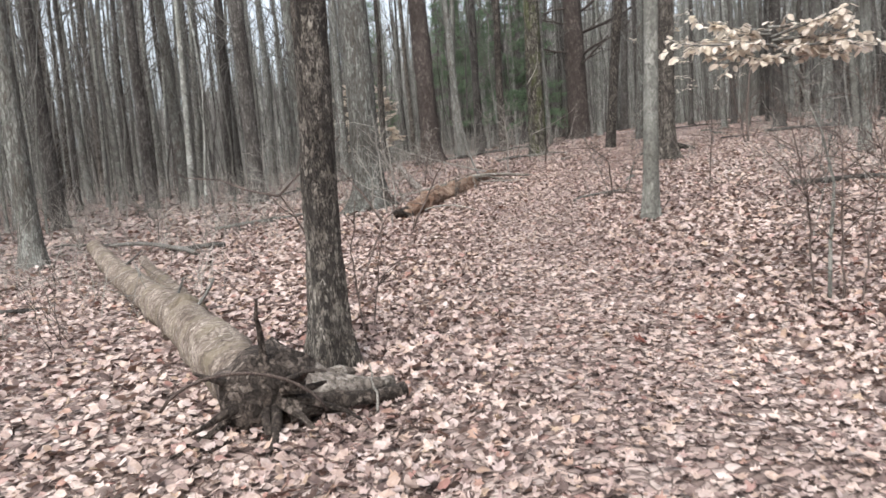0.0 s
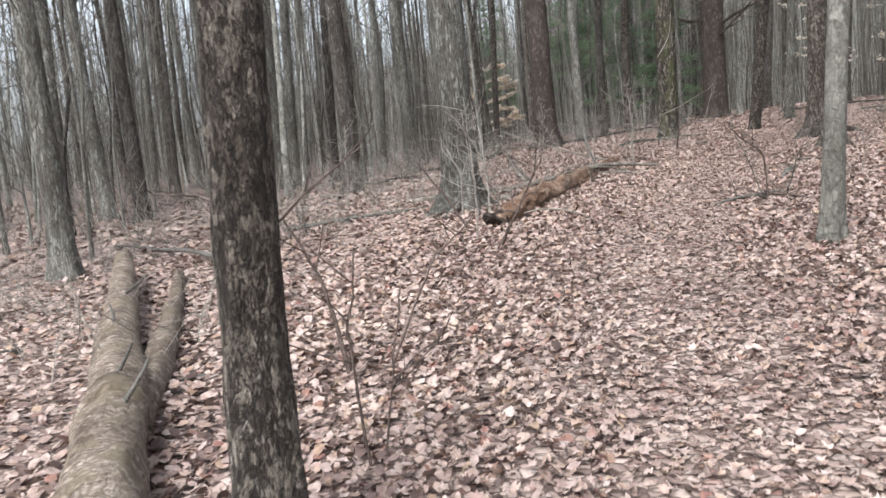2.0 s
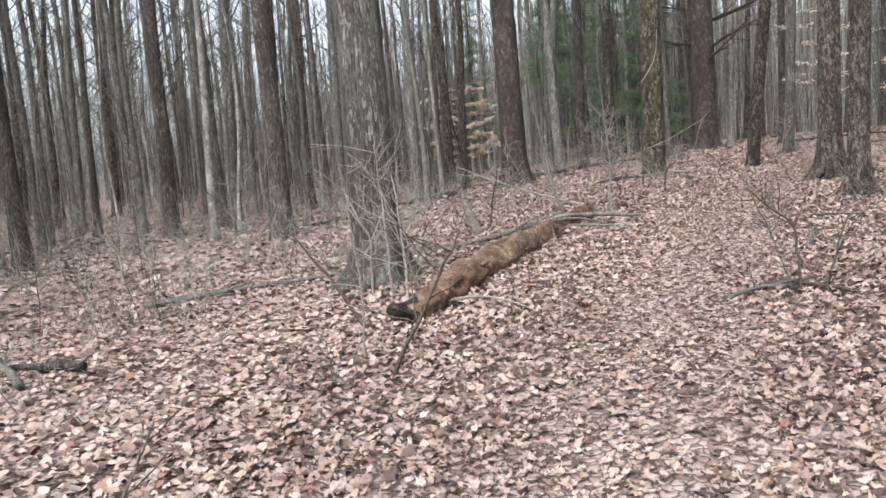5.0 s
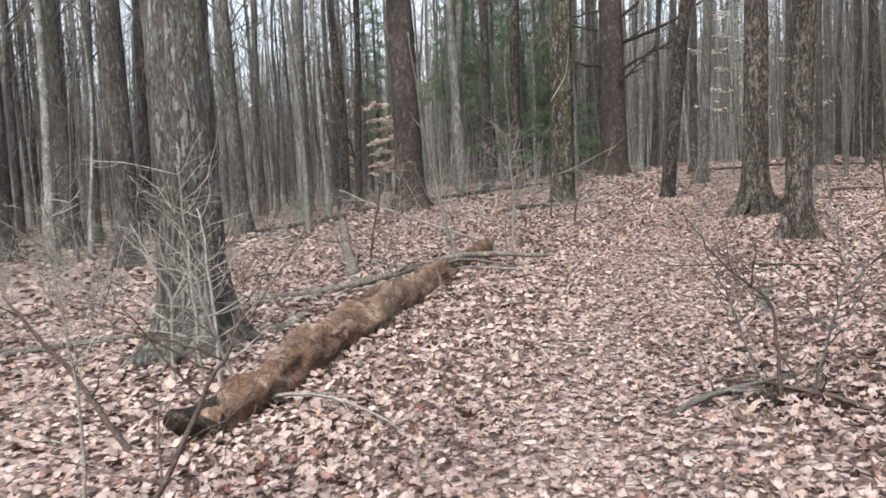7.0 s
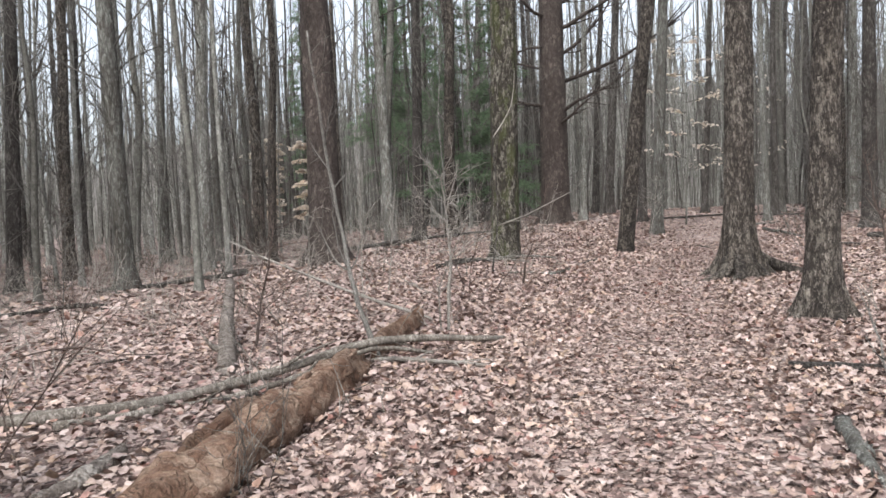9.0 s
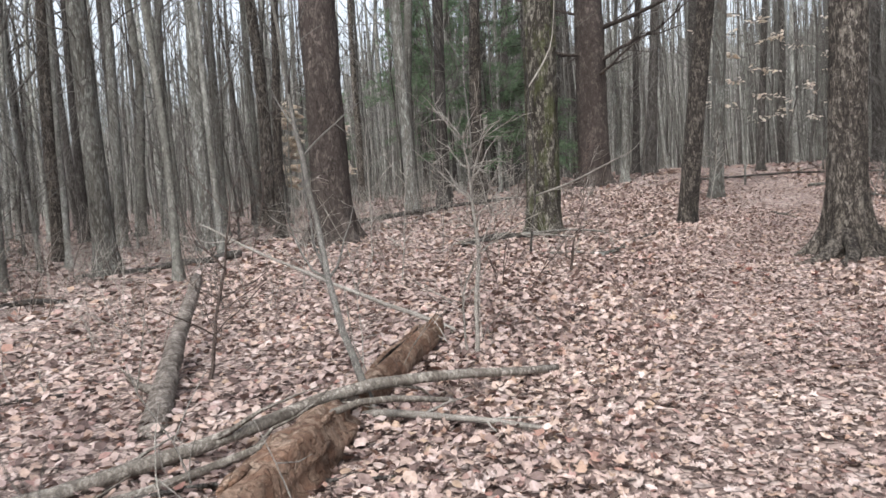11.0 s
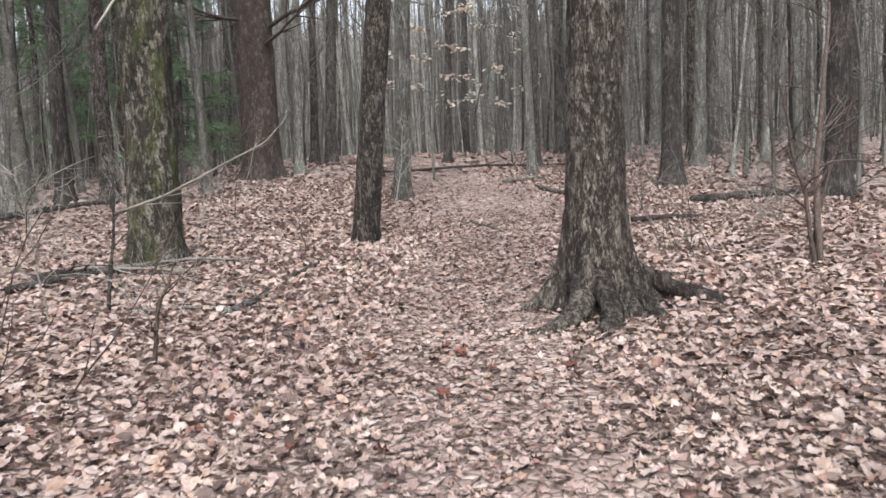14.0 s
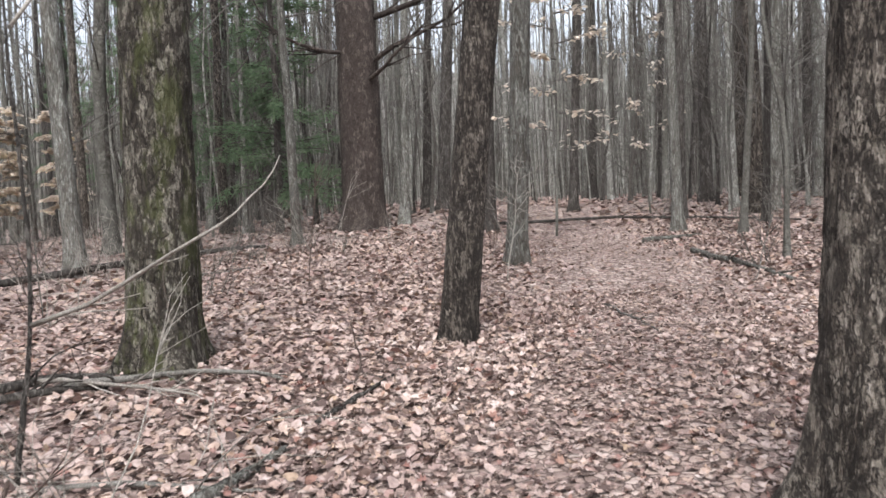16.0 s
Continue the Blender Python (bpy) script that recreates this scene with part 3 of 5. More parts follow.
def far_woods():
    """The wood beyond, where no tree can be told from the next: trunks, limbs and thin poles."""
    rg = np.random.default_rng(5)
    pieces, slots = [], []

    def add(piece, slot):
        pieces.append(piece)
        slots.append(np.full(len(piece[1]), slot))

    n = 0
    while n < 3300:
        a, d = rg.random() * 2 * np.pi, 56 + 80 * rg.random()
        x, y = 2 + d * np.cos(a), 22 + d * np.sin(a)
        if (np.sin(a) < -0.2 and rg.random() < 0.8) or (open_side(x, y) and rg.random() < 0.55):
            continue
        n += 1
        z = hz(x, y)
        h = rg.uniform(13, 23)
        r0 = rg.uniform(0.06, 0.2)
        p = axis(h, 5, (rg.normal(0, 0.03), rg.normal(0, 0.03)), 0.12, rg)
        slot = (0, 1, 1, 2, 3)[int(rg.integers(5))]
        add(tube(p + (x, y, z), r0 * np.array((1, 0.88, 0.7, 0.45, 0.2)), 4, close=False), slot)
        for k in range(7):
            hh = h * rg.uniform(0.12, 0.95) ** 0.8
            c = np.array([np.interp(hh, p[:, 2], p[:, q]) for q in range(3)]) + (x, y, z)
            az = rg.random() * 6.28
            add(tube(bent(c, (np.cos(az), np.sin(az), 1.0), rg.uniform(1.0, 4.2), 2, 0.2, 0.1, rg), (0.04, 0.028, 0.014), 3, close=False), slot)
    for n in range(8600):
        a, d = rg.uniform(-0.3, np.pi + 0.3), 30 + 85 * rg.random()
        x, y = 2 + d * np.cos(a), 22 + d * np.sin(a)
        if open_floor(x, y) or (open_side(x, y) and rg.random() < 0.45):
            continue
        r0 = rg.uniform(0.008, 0.024) * (1 + d / 70)
        add(tube(bent((x, y, hz(x, y) - 0.1), (rg.normal(0, 0.06), rg.normal(0, 0.06), 1), rg.uniform(3.0, 15.5), 2, 0.05, 0.02, rg), (r0, r0 * 0.75, r0 * 0.35), 3, close=False), (0, 1, 1, 2, 3)[int(rg.integers(5))])
    ob = new("far_woods", mesh_np("far_woods", *joined(pieces), [BARK_ASH, BARK_PALE, BARK_GREY, BARK_DARK], True, np.concatenate(slots)))
    tagged(ob, "distant grey leafless woodland beyond the clearing", "woods", kind="stuff")


far_woods()


def ridge():
    """The wooded rise that closes the view, lower toward the open side."""
    m, t, b = nodes_of("far_wooded_rise")
    v = coords(t, (1, 1, 0.12), False)
    col = ramp(t, tex_noise(t, v, 0.9, 8, 0.75), [(0.3, (0.10, 0.092, 0.085)), (0.5, (0.2, 0.185, 0.172)), (0.7, (0.32, 0.305, 0.29))])
    t.links.new(col, b.inputs["Base Color"])
    b.inputs["Roughness"].default_value = 1.0
    a = np.linspace(0, 2 * np.pi, 2401)[:-1]
    d = 150 + 6 * vnoise(a * 9, 0.5)
    x, y = 2 + d * np.cos(a), 22 + d * np.sin(a)
    dip = np.exp(-((a - 2.15) / 0.22) ** 2)
    hill = 10 + 6 / (1 + np.exp((a - 1.55) / 0.12))
    top = (hill + 6 * vnoise(a * 6, 3.3) + 4 * vnoise(a * 60, 7.7) + 6 * vnoise(a * 230, 2.2)) * (1 - 0.75 * dip)
    z0 = height(x, y) - 1
    v0 = np.stack([np.stack([x, y, z0], -1), np.stack([x * 1.0, y, z0 + top], -1), np.stack([2 + (x - 2) * 1.06, 22 + (y - 22) * 1.06, z0 + top * 0.9], -1)], 1).reshape(-1, 3)
    i = np.arange(2400)
    j = (i + 1) % 2400
    f = np.concatenate([np.stack([i * 3, j * 3, j * 3 + 1, i * 3 + 1], -1), np.stack([i * 3 + 1, j * 3 + 1, j * 3 + 2, i * 3 + 2], -1)])
    tagged(new("backdrop", mesh_np("backdrop", v0, f, m, False)), "far wooded rise in grey-brown haze", "hillside", kind="structure")


ridge()


# ---- evergreens ----
def evergreen(x, y, h, seed, spread, low, label):
    rg = np.random.default_rng(seed)
    tree = tagged(thing("evergreen", x, y), label, "tree")
    pts = axis(h, 14, (0, 0), 0.03, rg)
    rad = 0.011 * h * (1 - 0.9 * np.clip(pts[:, 2] / h, 0, 1))
    part("trunk", mesh_np("trunk", *tube(pts, rad, 8, 0.08, seed), BARK_DARK), tree)
    limbs, sprays = [], []
    n = int(h * 9)
    for k in range(n):
        hh = low + (h - low) * (k / n)
        az = rg.random() * 6.28
        ln = spread * (1 - 0.85 * (hh - low) / (h - low)) * rg.uniform(0.6, 1.1)
        p = bent((0, 0, hh), (np.cos(az), np.sin(az), 0.05), ln, 6, 0.08, -0.05, rg)
        limbs.append(tube(p, np.linspace(0.018, 0.004, 7), 4, close=False))
        m = int(160 * ln)
        if m:
            u = rg.uniform(0.6, 5.95, m)
            k0 = u.astype(int)
            c = p[k0] + (p[k0 + 1] - p[k0]) * (u % 1)[:, None] + rg.normal(0, 0.05, (m, 3)) * (1, 1, 1.6)
            d = (p[-1] - p[0]) / ln + rg.normal(0, 0.8, (m, 3)) * (1, 1, 0.7) - (0, 0, 0.2)
            d /= np.linalg.norm(d, axis=1)[:, None]
            s = np.cross(d, rg.normal(0, 1, (m, 3)))
            s /= np.linalg.norm(s, axis=1)[:, None]
            L, w = rg.uniform(0.09, 0.24, (m, 1)), rg.uniform(0.007, 0.016, (m, 1))
            sprays.append(np.stack([c, c + d * L * 0.5 + s * w, c + d * L, c + d * L * 0.5 - s * w], 1))
    part("limbwork", mesh_np("limbwork", *joined(limbs), BARK_DARK), tree)
    part("needles", mesh_np("needles", np.concatenate(sprays).reshape(-1, 3), np.arange(4 * sum(len(q) for q in sprays)).reshape(-1, 4), NEEDLE, False), tree, "soft green needle sprays")


evergreen(5.6, 40.4, 10.0, 51, 2.3, 0.9, "young green hemlock with drooping needle sprays")
evergreen(4.6, 47.0, 14.0, 52, 3.2, 1.6, "green hemlock standing among bare trunks")
evergreen(2.6, 55.0, 15.0, 53, 2.3, 2.5, "green hemlock far back in the wood")
evergreen(-3.6, 70.0, 17.0, 56, 2.6, 2.5, "green hemlock far back in the wood")
evergreen(4.4, 60.5, 17.0, 57, 2.6, 2.2, "green hemlock far back in the wood")
evergreen(1.9, 49.5, 13.0, 55, 2.0, 4.2, "green hemlock standing among bare trunks")


# ---- young beeches that keep their dry leaves ----
LEAF_OVAL = (np.array([(0, 0, 0), (0.28, 0.3, 0.03), (0.27, 0.7, 0.0), (0, 1.0, -0.08), (-0.27, 0.7, 0.0), (-0.28, 0.3, 0.03), (0, 0.5, -0.05)]),
             np.array([(0, 1, 6), (1, 2, 6), (2, 3, 6), (3, 4, 6), (4, 5, 6), (5, 0, 6)]))


def leaf_cloud(places, yaws, tilts, rolls, sizes, shape, name, mat):
    """Leaves laid at places: one mesh, each leaf an island of its own."""
    tv, tf = shape
    cy, sy, ct, st, cr, sr = np.cos(yaws), np.sin(yaws), np.cos(tilts), np.sin(tilts), np.cos(rolls), np.sin(rolls)
    v = tv[None] * np.asarray(sizes)[:, None, None]
    x, y, z = v[..., 0], v[..., 1], v[..., 2]
    x, z = x * cr[:, None] + z * sr[:, None], -x * sr[:, None] + z * cr[:, None]
    y, z = y * ct[:, None] - z * st[:, None], y * st[:, None] + z * ct[:, None]
    x, y = x * cy[:, None] - y * sy[:, None], x * sy[:, None] + y * cy[:, None]
    V = np.stack([x, y, z], -1) + np.asarray(places)[:, None]
    F = tf[None] + (np.arange(len(V)) * len(tv))[:, None, None]
    return mesh_np(name, V.reshape(-1, 3), F.reshape(-1, 3), mat, False)


def beech(x, y, h, seed, tiers, spread, leaf, label, stem, low=0.4, toward=None, per=30, flat=0.45):
    """A sapling whose flat branches still hold pale leaves."""
    rg = np.random.default_rng(seed)
    tree = tagged(thing("beech_sapling", x, y), label, "sapling")
    pts = np.asarray(stem, float)
    fine = np.linspace(0, 1, 12)
    raw = np.linspace(0, 1, len(pts))
    pts = np.stack([np.interp(fine, raw, pts[:, q]) for q in range(3)], -1)
    pts[1:-1] += rg.normal(0, 0.012, (10, 3))
    part("stem", mesh_np("stem", *tube(pts, np.linspace(0.006 + 0.004 * h, 0.004, 12), 7, 0.1, seed), BARK_GREY), tree)
    twigs, pos, yaw = [], [], []
    for k in range(tiers):
        u = low + (1 - low) * (k + 0.3 * rg.random()) / tiers
        c = np.array([np.interp(u, fine, pts[:, q]) for q in range(3)])
        az = rg.random() * 6.28 if toward is None else rg.normal(toward[k % len(toward)], 0.3)
        ln = spread * rg.uniform(0.55, 1.1) * (1.15 - 0.6 * u)
        p = bent(c, (np.cos(az), np.sin(az), 0.16), ln, 8, 0.06, -0.012, rg)
        twigs.append(tube(p, np.linspace(0.007 + 0.002 * h, 0.0025, 9), 4, close=False))
        for s in range(11):
            i = 1 + int(rg.random() * 7)
            d = p[i] - p[i - 1]
            d = d / np.linalg.norm(d) + rg.normal(0, 0.6, 3) * (1, 1, 0.08)
            p2 = bent(p[i], d, ln * 0.35, 4, 0.12, -0.01, rg)
            twigs.append(tube(p2, np.linspace(0.004, 0.002, 5), 3, close=False))
            for q in range(per // 6):
                j = rg.uniform(0.5, 3.99)
                pos.append(p2[int(j)] + (p2[int(j) + 1] - p2[int(j)]) * (j % 1))
                yaw.append(rg.random() * 6.28)
    part("limbwork", mesh_np("limbwork", *joined(twigs), TWIG), tree)
    n = len(pos)
    part("leaves", leaf_cloud(np.array(pos), np.array(yaw), rg.normal(-flat, 0.2 + 0.35 * flat, n), rg.normal(0, 0.15 + 0.5 * flat, n), leaf * rg.uniform(0.7, 1.2, n), LEAF_OVAL, "leaves", BEECH), tree, "pale dry papery leaves still hanging")


beech(2.66, 5.05, 2.1, 61, 13, 1.1, 0.07, "young beech sapling holding pale dry leaves", [(0, 0, -0.1), (0.06, 0.05, 0.6), (0.05, 0.1, 1.05), (-0.1, 0.12, 1.56), (-0.3, 0.1, 1.86)], 0.8, (3.3, 2.9, 0.2, 0.0, -0.4), 36)
beech(-4.0, 61.3, 6.0, 62, 18, 3.4, 0.23, "beech sapling in flat wide tiers of pale dry leaves", [(0, 0, -0.1), (0.12, 0, 2.8), (0.05, 0, 6.0)], 0.2, (3.2, 0.2, 2.7, -0.3, 3.6), 230, 0.3)
beech(10.0, 33.6, 5.5, 63, 14, 1.5, 0.11, "beech sapling with sparse pale leaves by the trail", [(0, 0, -0.1), (0.1, 0, 3.0), (0.0, 0.2, 5.6)], 0.25, (0.2, 2.8, -0.3, 3.3), 34, 0.15)
beech(13.5, 36.5, 4.6, 65, 9, 1.4, 0.11, "beech sapling with sparse pale leaves by the trail", [(0, 0, -0.1), (-0.1, 0, 2.4), (0.0, 0.1, 4.6)], 0.3, None, 14)


# ---- logs ----
def log_parts(name, label, pts, radii, mat, seed, knots=0.14, sides=28, sunk=0.25, rise=0.0):
    """A fallen trunk along pts (x, y) that lies on the ground, a little sunk in."""
    log = tagged(thing(name, pts[0][0], pts[0][1]), label, "log")
    s = np.linspace(0, 1, 46)
    raw = np.linspace(0, 1, len(pts))
    x = np.interp(s, raw, [p[0] for p in pts])
    y = np.interp(s, raw, [p[1] for p in pts])
    r = np.interp(s, np.linspace(0, 1, len(radii)), radii)
    z = height(x, y)
    z = np.convolve(np.pad(z, 6, mode="edge"), np.ones(13) / 13, mode="valid") + r * (1 - sunk) + rise * s ** 2
    w = np.stack([x, y, z], -1)
    o = np.array(log.matrix_basis.translation)
    part("trunk", mesh_np("trunk", *tube(w - o, r, sides, knots, seed), mat), log)
    return log, w - o, r


def fallen_log_with_roots():
    log, w, r = log_parts("fallen_log", "long fallen trunk with torn root end and mossy tan bark", [(-0.92, 3.88), (-1.95, 6.05), (-3.2, 8.45), (-4.5, 11.0)], [0.18, 0.176, 0.172, 0.165, 0.150, 0.142, 0.132, 0.124, 0.114, 0.10], LOG_BARK, 3, 0.15, rise=0.22)
    rg = np.random.default_rng(71)
    c = w[0]
    # torn root plate: a knot of dark roots spread out from the butt
    me = mesh_np("root_plate", *tube([c + (0.14, -0.22, -0.02), c + (0.08, -0.12, 0.0), c + (0.0, 0.02, 0.02), c + (-0.05, 0.1, 0.02)], (0.16, 0.25, 0.21, 0.16), 26, 0.35, 5), CHARCOAL)
    plate = part("root_plate", me, log, "dark earthy torn root plate")
    for k in range(15):
        az = k / 15 * 6.28 + rg.normal(0, 0.15)
        d = np.array([np.cos(az) * 0.9, -0.45 + rg.normal(0, 0.2), np.sin(az) * 0.55])
        if d[2] < -0.1:
            d[2] = -0.12
        p = bent(c + (0.08, -0.14, 0.0), d, rg.uniform(0.35, 0.6), 5, 0.22, -0.07, rg)
        p[:, 2] = np.maximum(p[:, 2], height(p[:, 0] - 0.92, p[:, 1] + 3.88) - hz(-0.92, 3.88) + 0.012)
        part("root", mesh_np("root", *tube(p, np.linspace(rg.uniform(0.028, 0.05), 0.006, 6), 8, 0.25, k), CHARCOAL), plate)
    # splintered slab of the butt, and a snapped spur
    for a, b, ra, rb, mt in (((0.2, -0.12, 0.04), (0.72, 0.02, -0.02), 0.075, 0.03, SPLINTER), ((0.2, -0.2, -0.05), (0.78, -0.02, -0.06), 0.06, 0.03, CHARCOAL), ((0.1, 0.02, 0.10), (0.02, 0.2, 0.19), 0.03, 0.014, CHARCOAL), ((0.12, -0.05, 0.1), (0.5, 0.0, 0.06), 0.05, 0.02, SPLINTER)):
        a, b = c + np.array(a), c + np.array(b)
        pts = a + (b - a) * np.linspace(0, 1, 7)[:, None] + rg.normal(0, 0.008, (7, 3))
        part("splinter", mesh_np("splinter", *tube(pts, np.linspace(ra, rb, 7), 9, 0.4, 9), mt), log)
    # the second stem of the fork, lying alongside
    s2 = np.linspace(0, 1, 30)
    fx, fy = np.interp(s2, (0, 0.2, 0.5, 1), (-1.70, -2.16, -2.80, -3.87)), np.interp(s2, (0, 0.2, 0.5, 1), (5.55, 6.9, 8.5, 11.0))
    fr = np.interp(s2, (0, 0.15, 1), (0.12, 0.105, 0.06))
    stem = np.stack([fx, fy, height(fx, fy) + fr * 0.75], -1) - np.array(log.matrix_basis.translation)
    part("stem", mesh_np("stem", *tube(stem, fr, 22, 0.16, 14), LOG_BARK), log, "forked second stem with broken tip")
    # looping bare root over the plate
    th = np.linspace(0.2, 2.7, 14)
    loop = np.stack([0.42 * np.cos(th) - 0.02, -0.30 - 0.1 * np.sin(th), 0.30 * np.sin(th) - 0.1], -1) + c
    part("root", mesh_np("root", *tube(loop, np.full(14, 0.008), 7, 0.2, 4), TWIG_RED), log)
    # lifted bark collar, where the bark has split
    i = 13
    ring = w[i:i + 3]
    part("bark_plate", mesh_np("bark_plate", *tube(ring + (0.0, 0.0, 0.012), r[i:i + 3] * (1.10, 1.07, 1.0), 26, 0.12, 8), LOG_BARK), log, "raised split collar of bark")
    for t, az in ((0.35, 1.9), (0.52, 2.4), (0.28, 0.6), (0.7, 1.2)):
        i = int(t * 45)
        p = bent(w[i] + (0, 0, r[i] * 0.6), (np.cos(az), np.sin(az), 0.35), 0.32, 4, 0.15, 0.05, rg)
        part("stub", mesh_np("stub", *tube(p, np.linspace(0.018, 0.008, 5), 6, 0.2, i), TWIG), log, "short broken branch stub")


fallen_log_with_roots()


def rotten_log():
    log, w, r = log_parts("rotten_log", "soft orange-brown rotten log half sunk in leaves", [(-0.28, 12.15), (0.10, 13.6), (0.58, 15.5), (1.06, 17.45)], [0.09, 0.155, 0.135, 0.17, 0.145, 0.175, 0.155, 0.17, 0.14, 0.155, 0.11], ROTTEN, 21, 0.3, 36, 0.4)
    rg = np.random.default_rng(72)
    for k in range(7):
        i = int(rg.integers(3, 43))
        a = rg.normal(0.6, 0.8)
        off = np.array([np.sin(a) * r[i], 0, np.cos(a) * r[i]])
        p = np.array([w[i] + off * 1.01, (w[i] + w[min(i + 2, 45)]) / 2 + off * 1.05, w[min(i + 2, 45)] + off * 1.01])
        part("bark_flake", mesh_np("bark_flake", *tube(p, (0.01, rg.uniform(0.016, 0.026), 0.01), 8, 0.5, k), ROTTEN), log)
    p = bent(w[1], (-0.6, -0.7, -0.05), 0.3, 5, 0.2, 0.0, rg)
    part("rotten_end", mesh_np("rotten_end", *tube(p, np.linspace(0.12, 0.05, 6), 14, 0.5, 3), CHARCOAL), log, "crumbled dark hollow end")


rotten_log()
log_parts("rotten_log", "decayed brown slab split off beside a rotten log", [(0.12, 15.2), (0.26, 15.8), (0.44, 16.5)], [0.04, 0.085, 0.07, 0.09, 0.05], ROTTEN, 33, 0.45, 18, 0.5)
log_parts("wood_stub", "weathered grey splintered stub in the leaves", [(-0.42, 14.7), (-0.34, 15.1), (-0.28, 15.6)], [0.05, 0.06, 0.035], SPLINTER, 34, 0.45, 14, 0.3)


log_parts("rotten_chunk", "dark brown crumbled chunk of rotten wood in a brush heap", [(2.64, 12.02), (2.78, 12.08), (2.95, 12.1)], [0.03, 0.055, 0.045, 0.03], CHARCOAL, 35, 0.5, 16, 0.4)


def hollow_log():
    """The far length of the rotten trunk: an open shell with a dark hollow."""
    a, b = np.array((1.09, 17.66)), np.array((1.64, 19.5))
    log = tagged(thing("hollow_log", a[0], a[1]), "short hollow length of decayed reddish-brown trunk", "log")
    o = np.array(log.matrix_basis.translation)
    s = np.linspace(0, 1, 26)
    c = a + (b - a) * s[:, None]
    z = height(c[:, 0], c[:, 1]) + 0.085 + 0.03 * s
    d = (b - a) / np.linalg.norm(b - a)
    side = np.array((d[1], -d[0]))
    n = 26
    th = np.linspace(-1.08 * np.pi, 0.36 * np.pi, n)
    v = []
    for shell in (1.0, 0.74):
        rr = 0.145 * (1 - 0.15 * s)[:, None] * shell * (1 + 0.3 * (vnoise(np.cos(th)[None] * 3, np.sin(th)[None] * 3, s[:, None] * 7 + shell) - 0.5))
        gap = 1 - 0.30 * np.exp(-((s - 0.25) / 0.22) ** 2)[:, None] * (th < -2.2)[None]
        x = c[:, 0:1] + side[0] * rr * gap * np.cos(th)[None]
        y = c[:, 1:2] + side[1] * rr * gap * np.cos(th)[None]
        v.append(np.stack([x, y, z[:, None] + rr * gap * np.sin(th)[None]], -1).reshape(-1, 3))
    m = 26
    i = (np.arange(m - 1)[:, None] * n + np.arange(n - 1)[None]).ravel()
    f1 = np.stack([i, i + n, i + n + 1, i + 1], -1)
    f2 = np.stack([i, i + 1, i + n + 1, i + n], -1) + m * n
    e = np.arange(m - 1) * n
    lip = np.concatenate([np.stack([e, e + m * n, e + n + m * n, e + n], -1), np.stack([e + n - 1, e + 2 * n - 1, e + 2 * n - 1 + m * n, e + n - 1 + m * n], -1)])
    k = np.arange(n - 1)
    q = (m - 1) * n
    ends = np.concatenate([np.stack([k, k + 1, k + 1 + m * n, k + m * n], -1), np.stack([k + q, k + q + m * n, k + 1 + q + m * n, k + 1 + q], -1)])
    part("shell", mesh_np("shell", np.vstack(v) - o, np.vstack([f1, f2, lip, ends]), [ROTTEN, CHARCOAL], True, np.repeat((0, 1, 0, 0), (len(f1), len(f2), len(lip), len(ends)))), log)
    core = np.stack([c[:, 0], c[:, 1], z - 0.075], -1) - o
    part("heart", mesh_np("heart", *tube(core, np.full(26, 0.06), 12, 0.4, 2), CHARCOAL), log, "dark crumbling inside")


hollow_log()


# ---- sticks, poles and fallen branches ----
def stick(p, q, r, label, mat=TWIG, lift=0.0, twigs=3, seed=0, name="stick", peak=0.0, wander=0.02, category="stick"):
    """A dead branch lying from p to q, with side twigs."""
    rg = np.random.default_rng(seed + int(abs(p[0] * 31 + p[1] * 17)))
    ob = tagged(thing(name, p[0], p[1]), label, category)
    o = np.array(ob.matrix_basis.translation)
    n = 16
    s = np.linspace(0, 1, n)
    length = math.dist(p, q)
    x = p[0] + (q[0] - p[0]) * s
    y = p[1] + (q[1] - p[1]) * s
    nx, ny = -(q[1] - p[1]) / length, (q[0] - p[0]) / length
    w = np.cumsum(rg.normal(0, wander, n)) * min(length, 2.5) * 0.35
    w = w - w[0] - (w[-1] - w[0]) * s
    x, y = x + nx * w, y + ny * w
    z = height(x, y)
    r = r * (1.3 if name == "fallen_branch" else 1.0)
    rr = r * (1 - 0.55 * s)
    if lift:
        z = z + lift * (np.sin(s * np.pi) ** 0.6 if not peak else np.exp(-((s - peak) / 0.2) ** 2))
    z = z + rr * 0.8 + 0.012
    pts = np.stack([x, y, z], -1) - o
    part("stem", mesh_np("stem", *tube(pts, rr, 8 if r > 0.02 else 6, 0.16, seed), mat), ob)
    for k in range(twigs):
        i = int(rg.integers(4, n - 2))
        d = (pts[i + 1] - pts[i]) * 8 + rg.normal(0, 0.45, 3) * (1, 1, 0.3) + (0, 0, 0.10)
        p2 = bent(pts[i], d, min(length * rg.uniform(0.12, 0.3), 0.7), 4, 0.15, 0.0, rg)
        part("twig", mesh_np("twig", *tube(p2, np.linspace(max(rr[i] * 0.5, 0.004), 0.0025, 5), 5), mat), ob)
    return ob


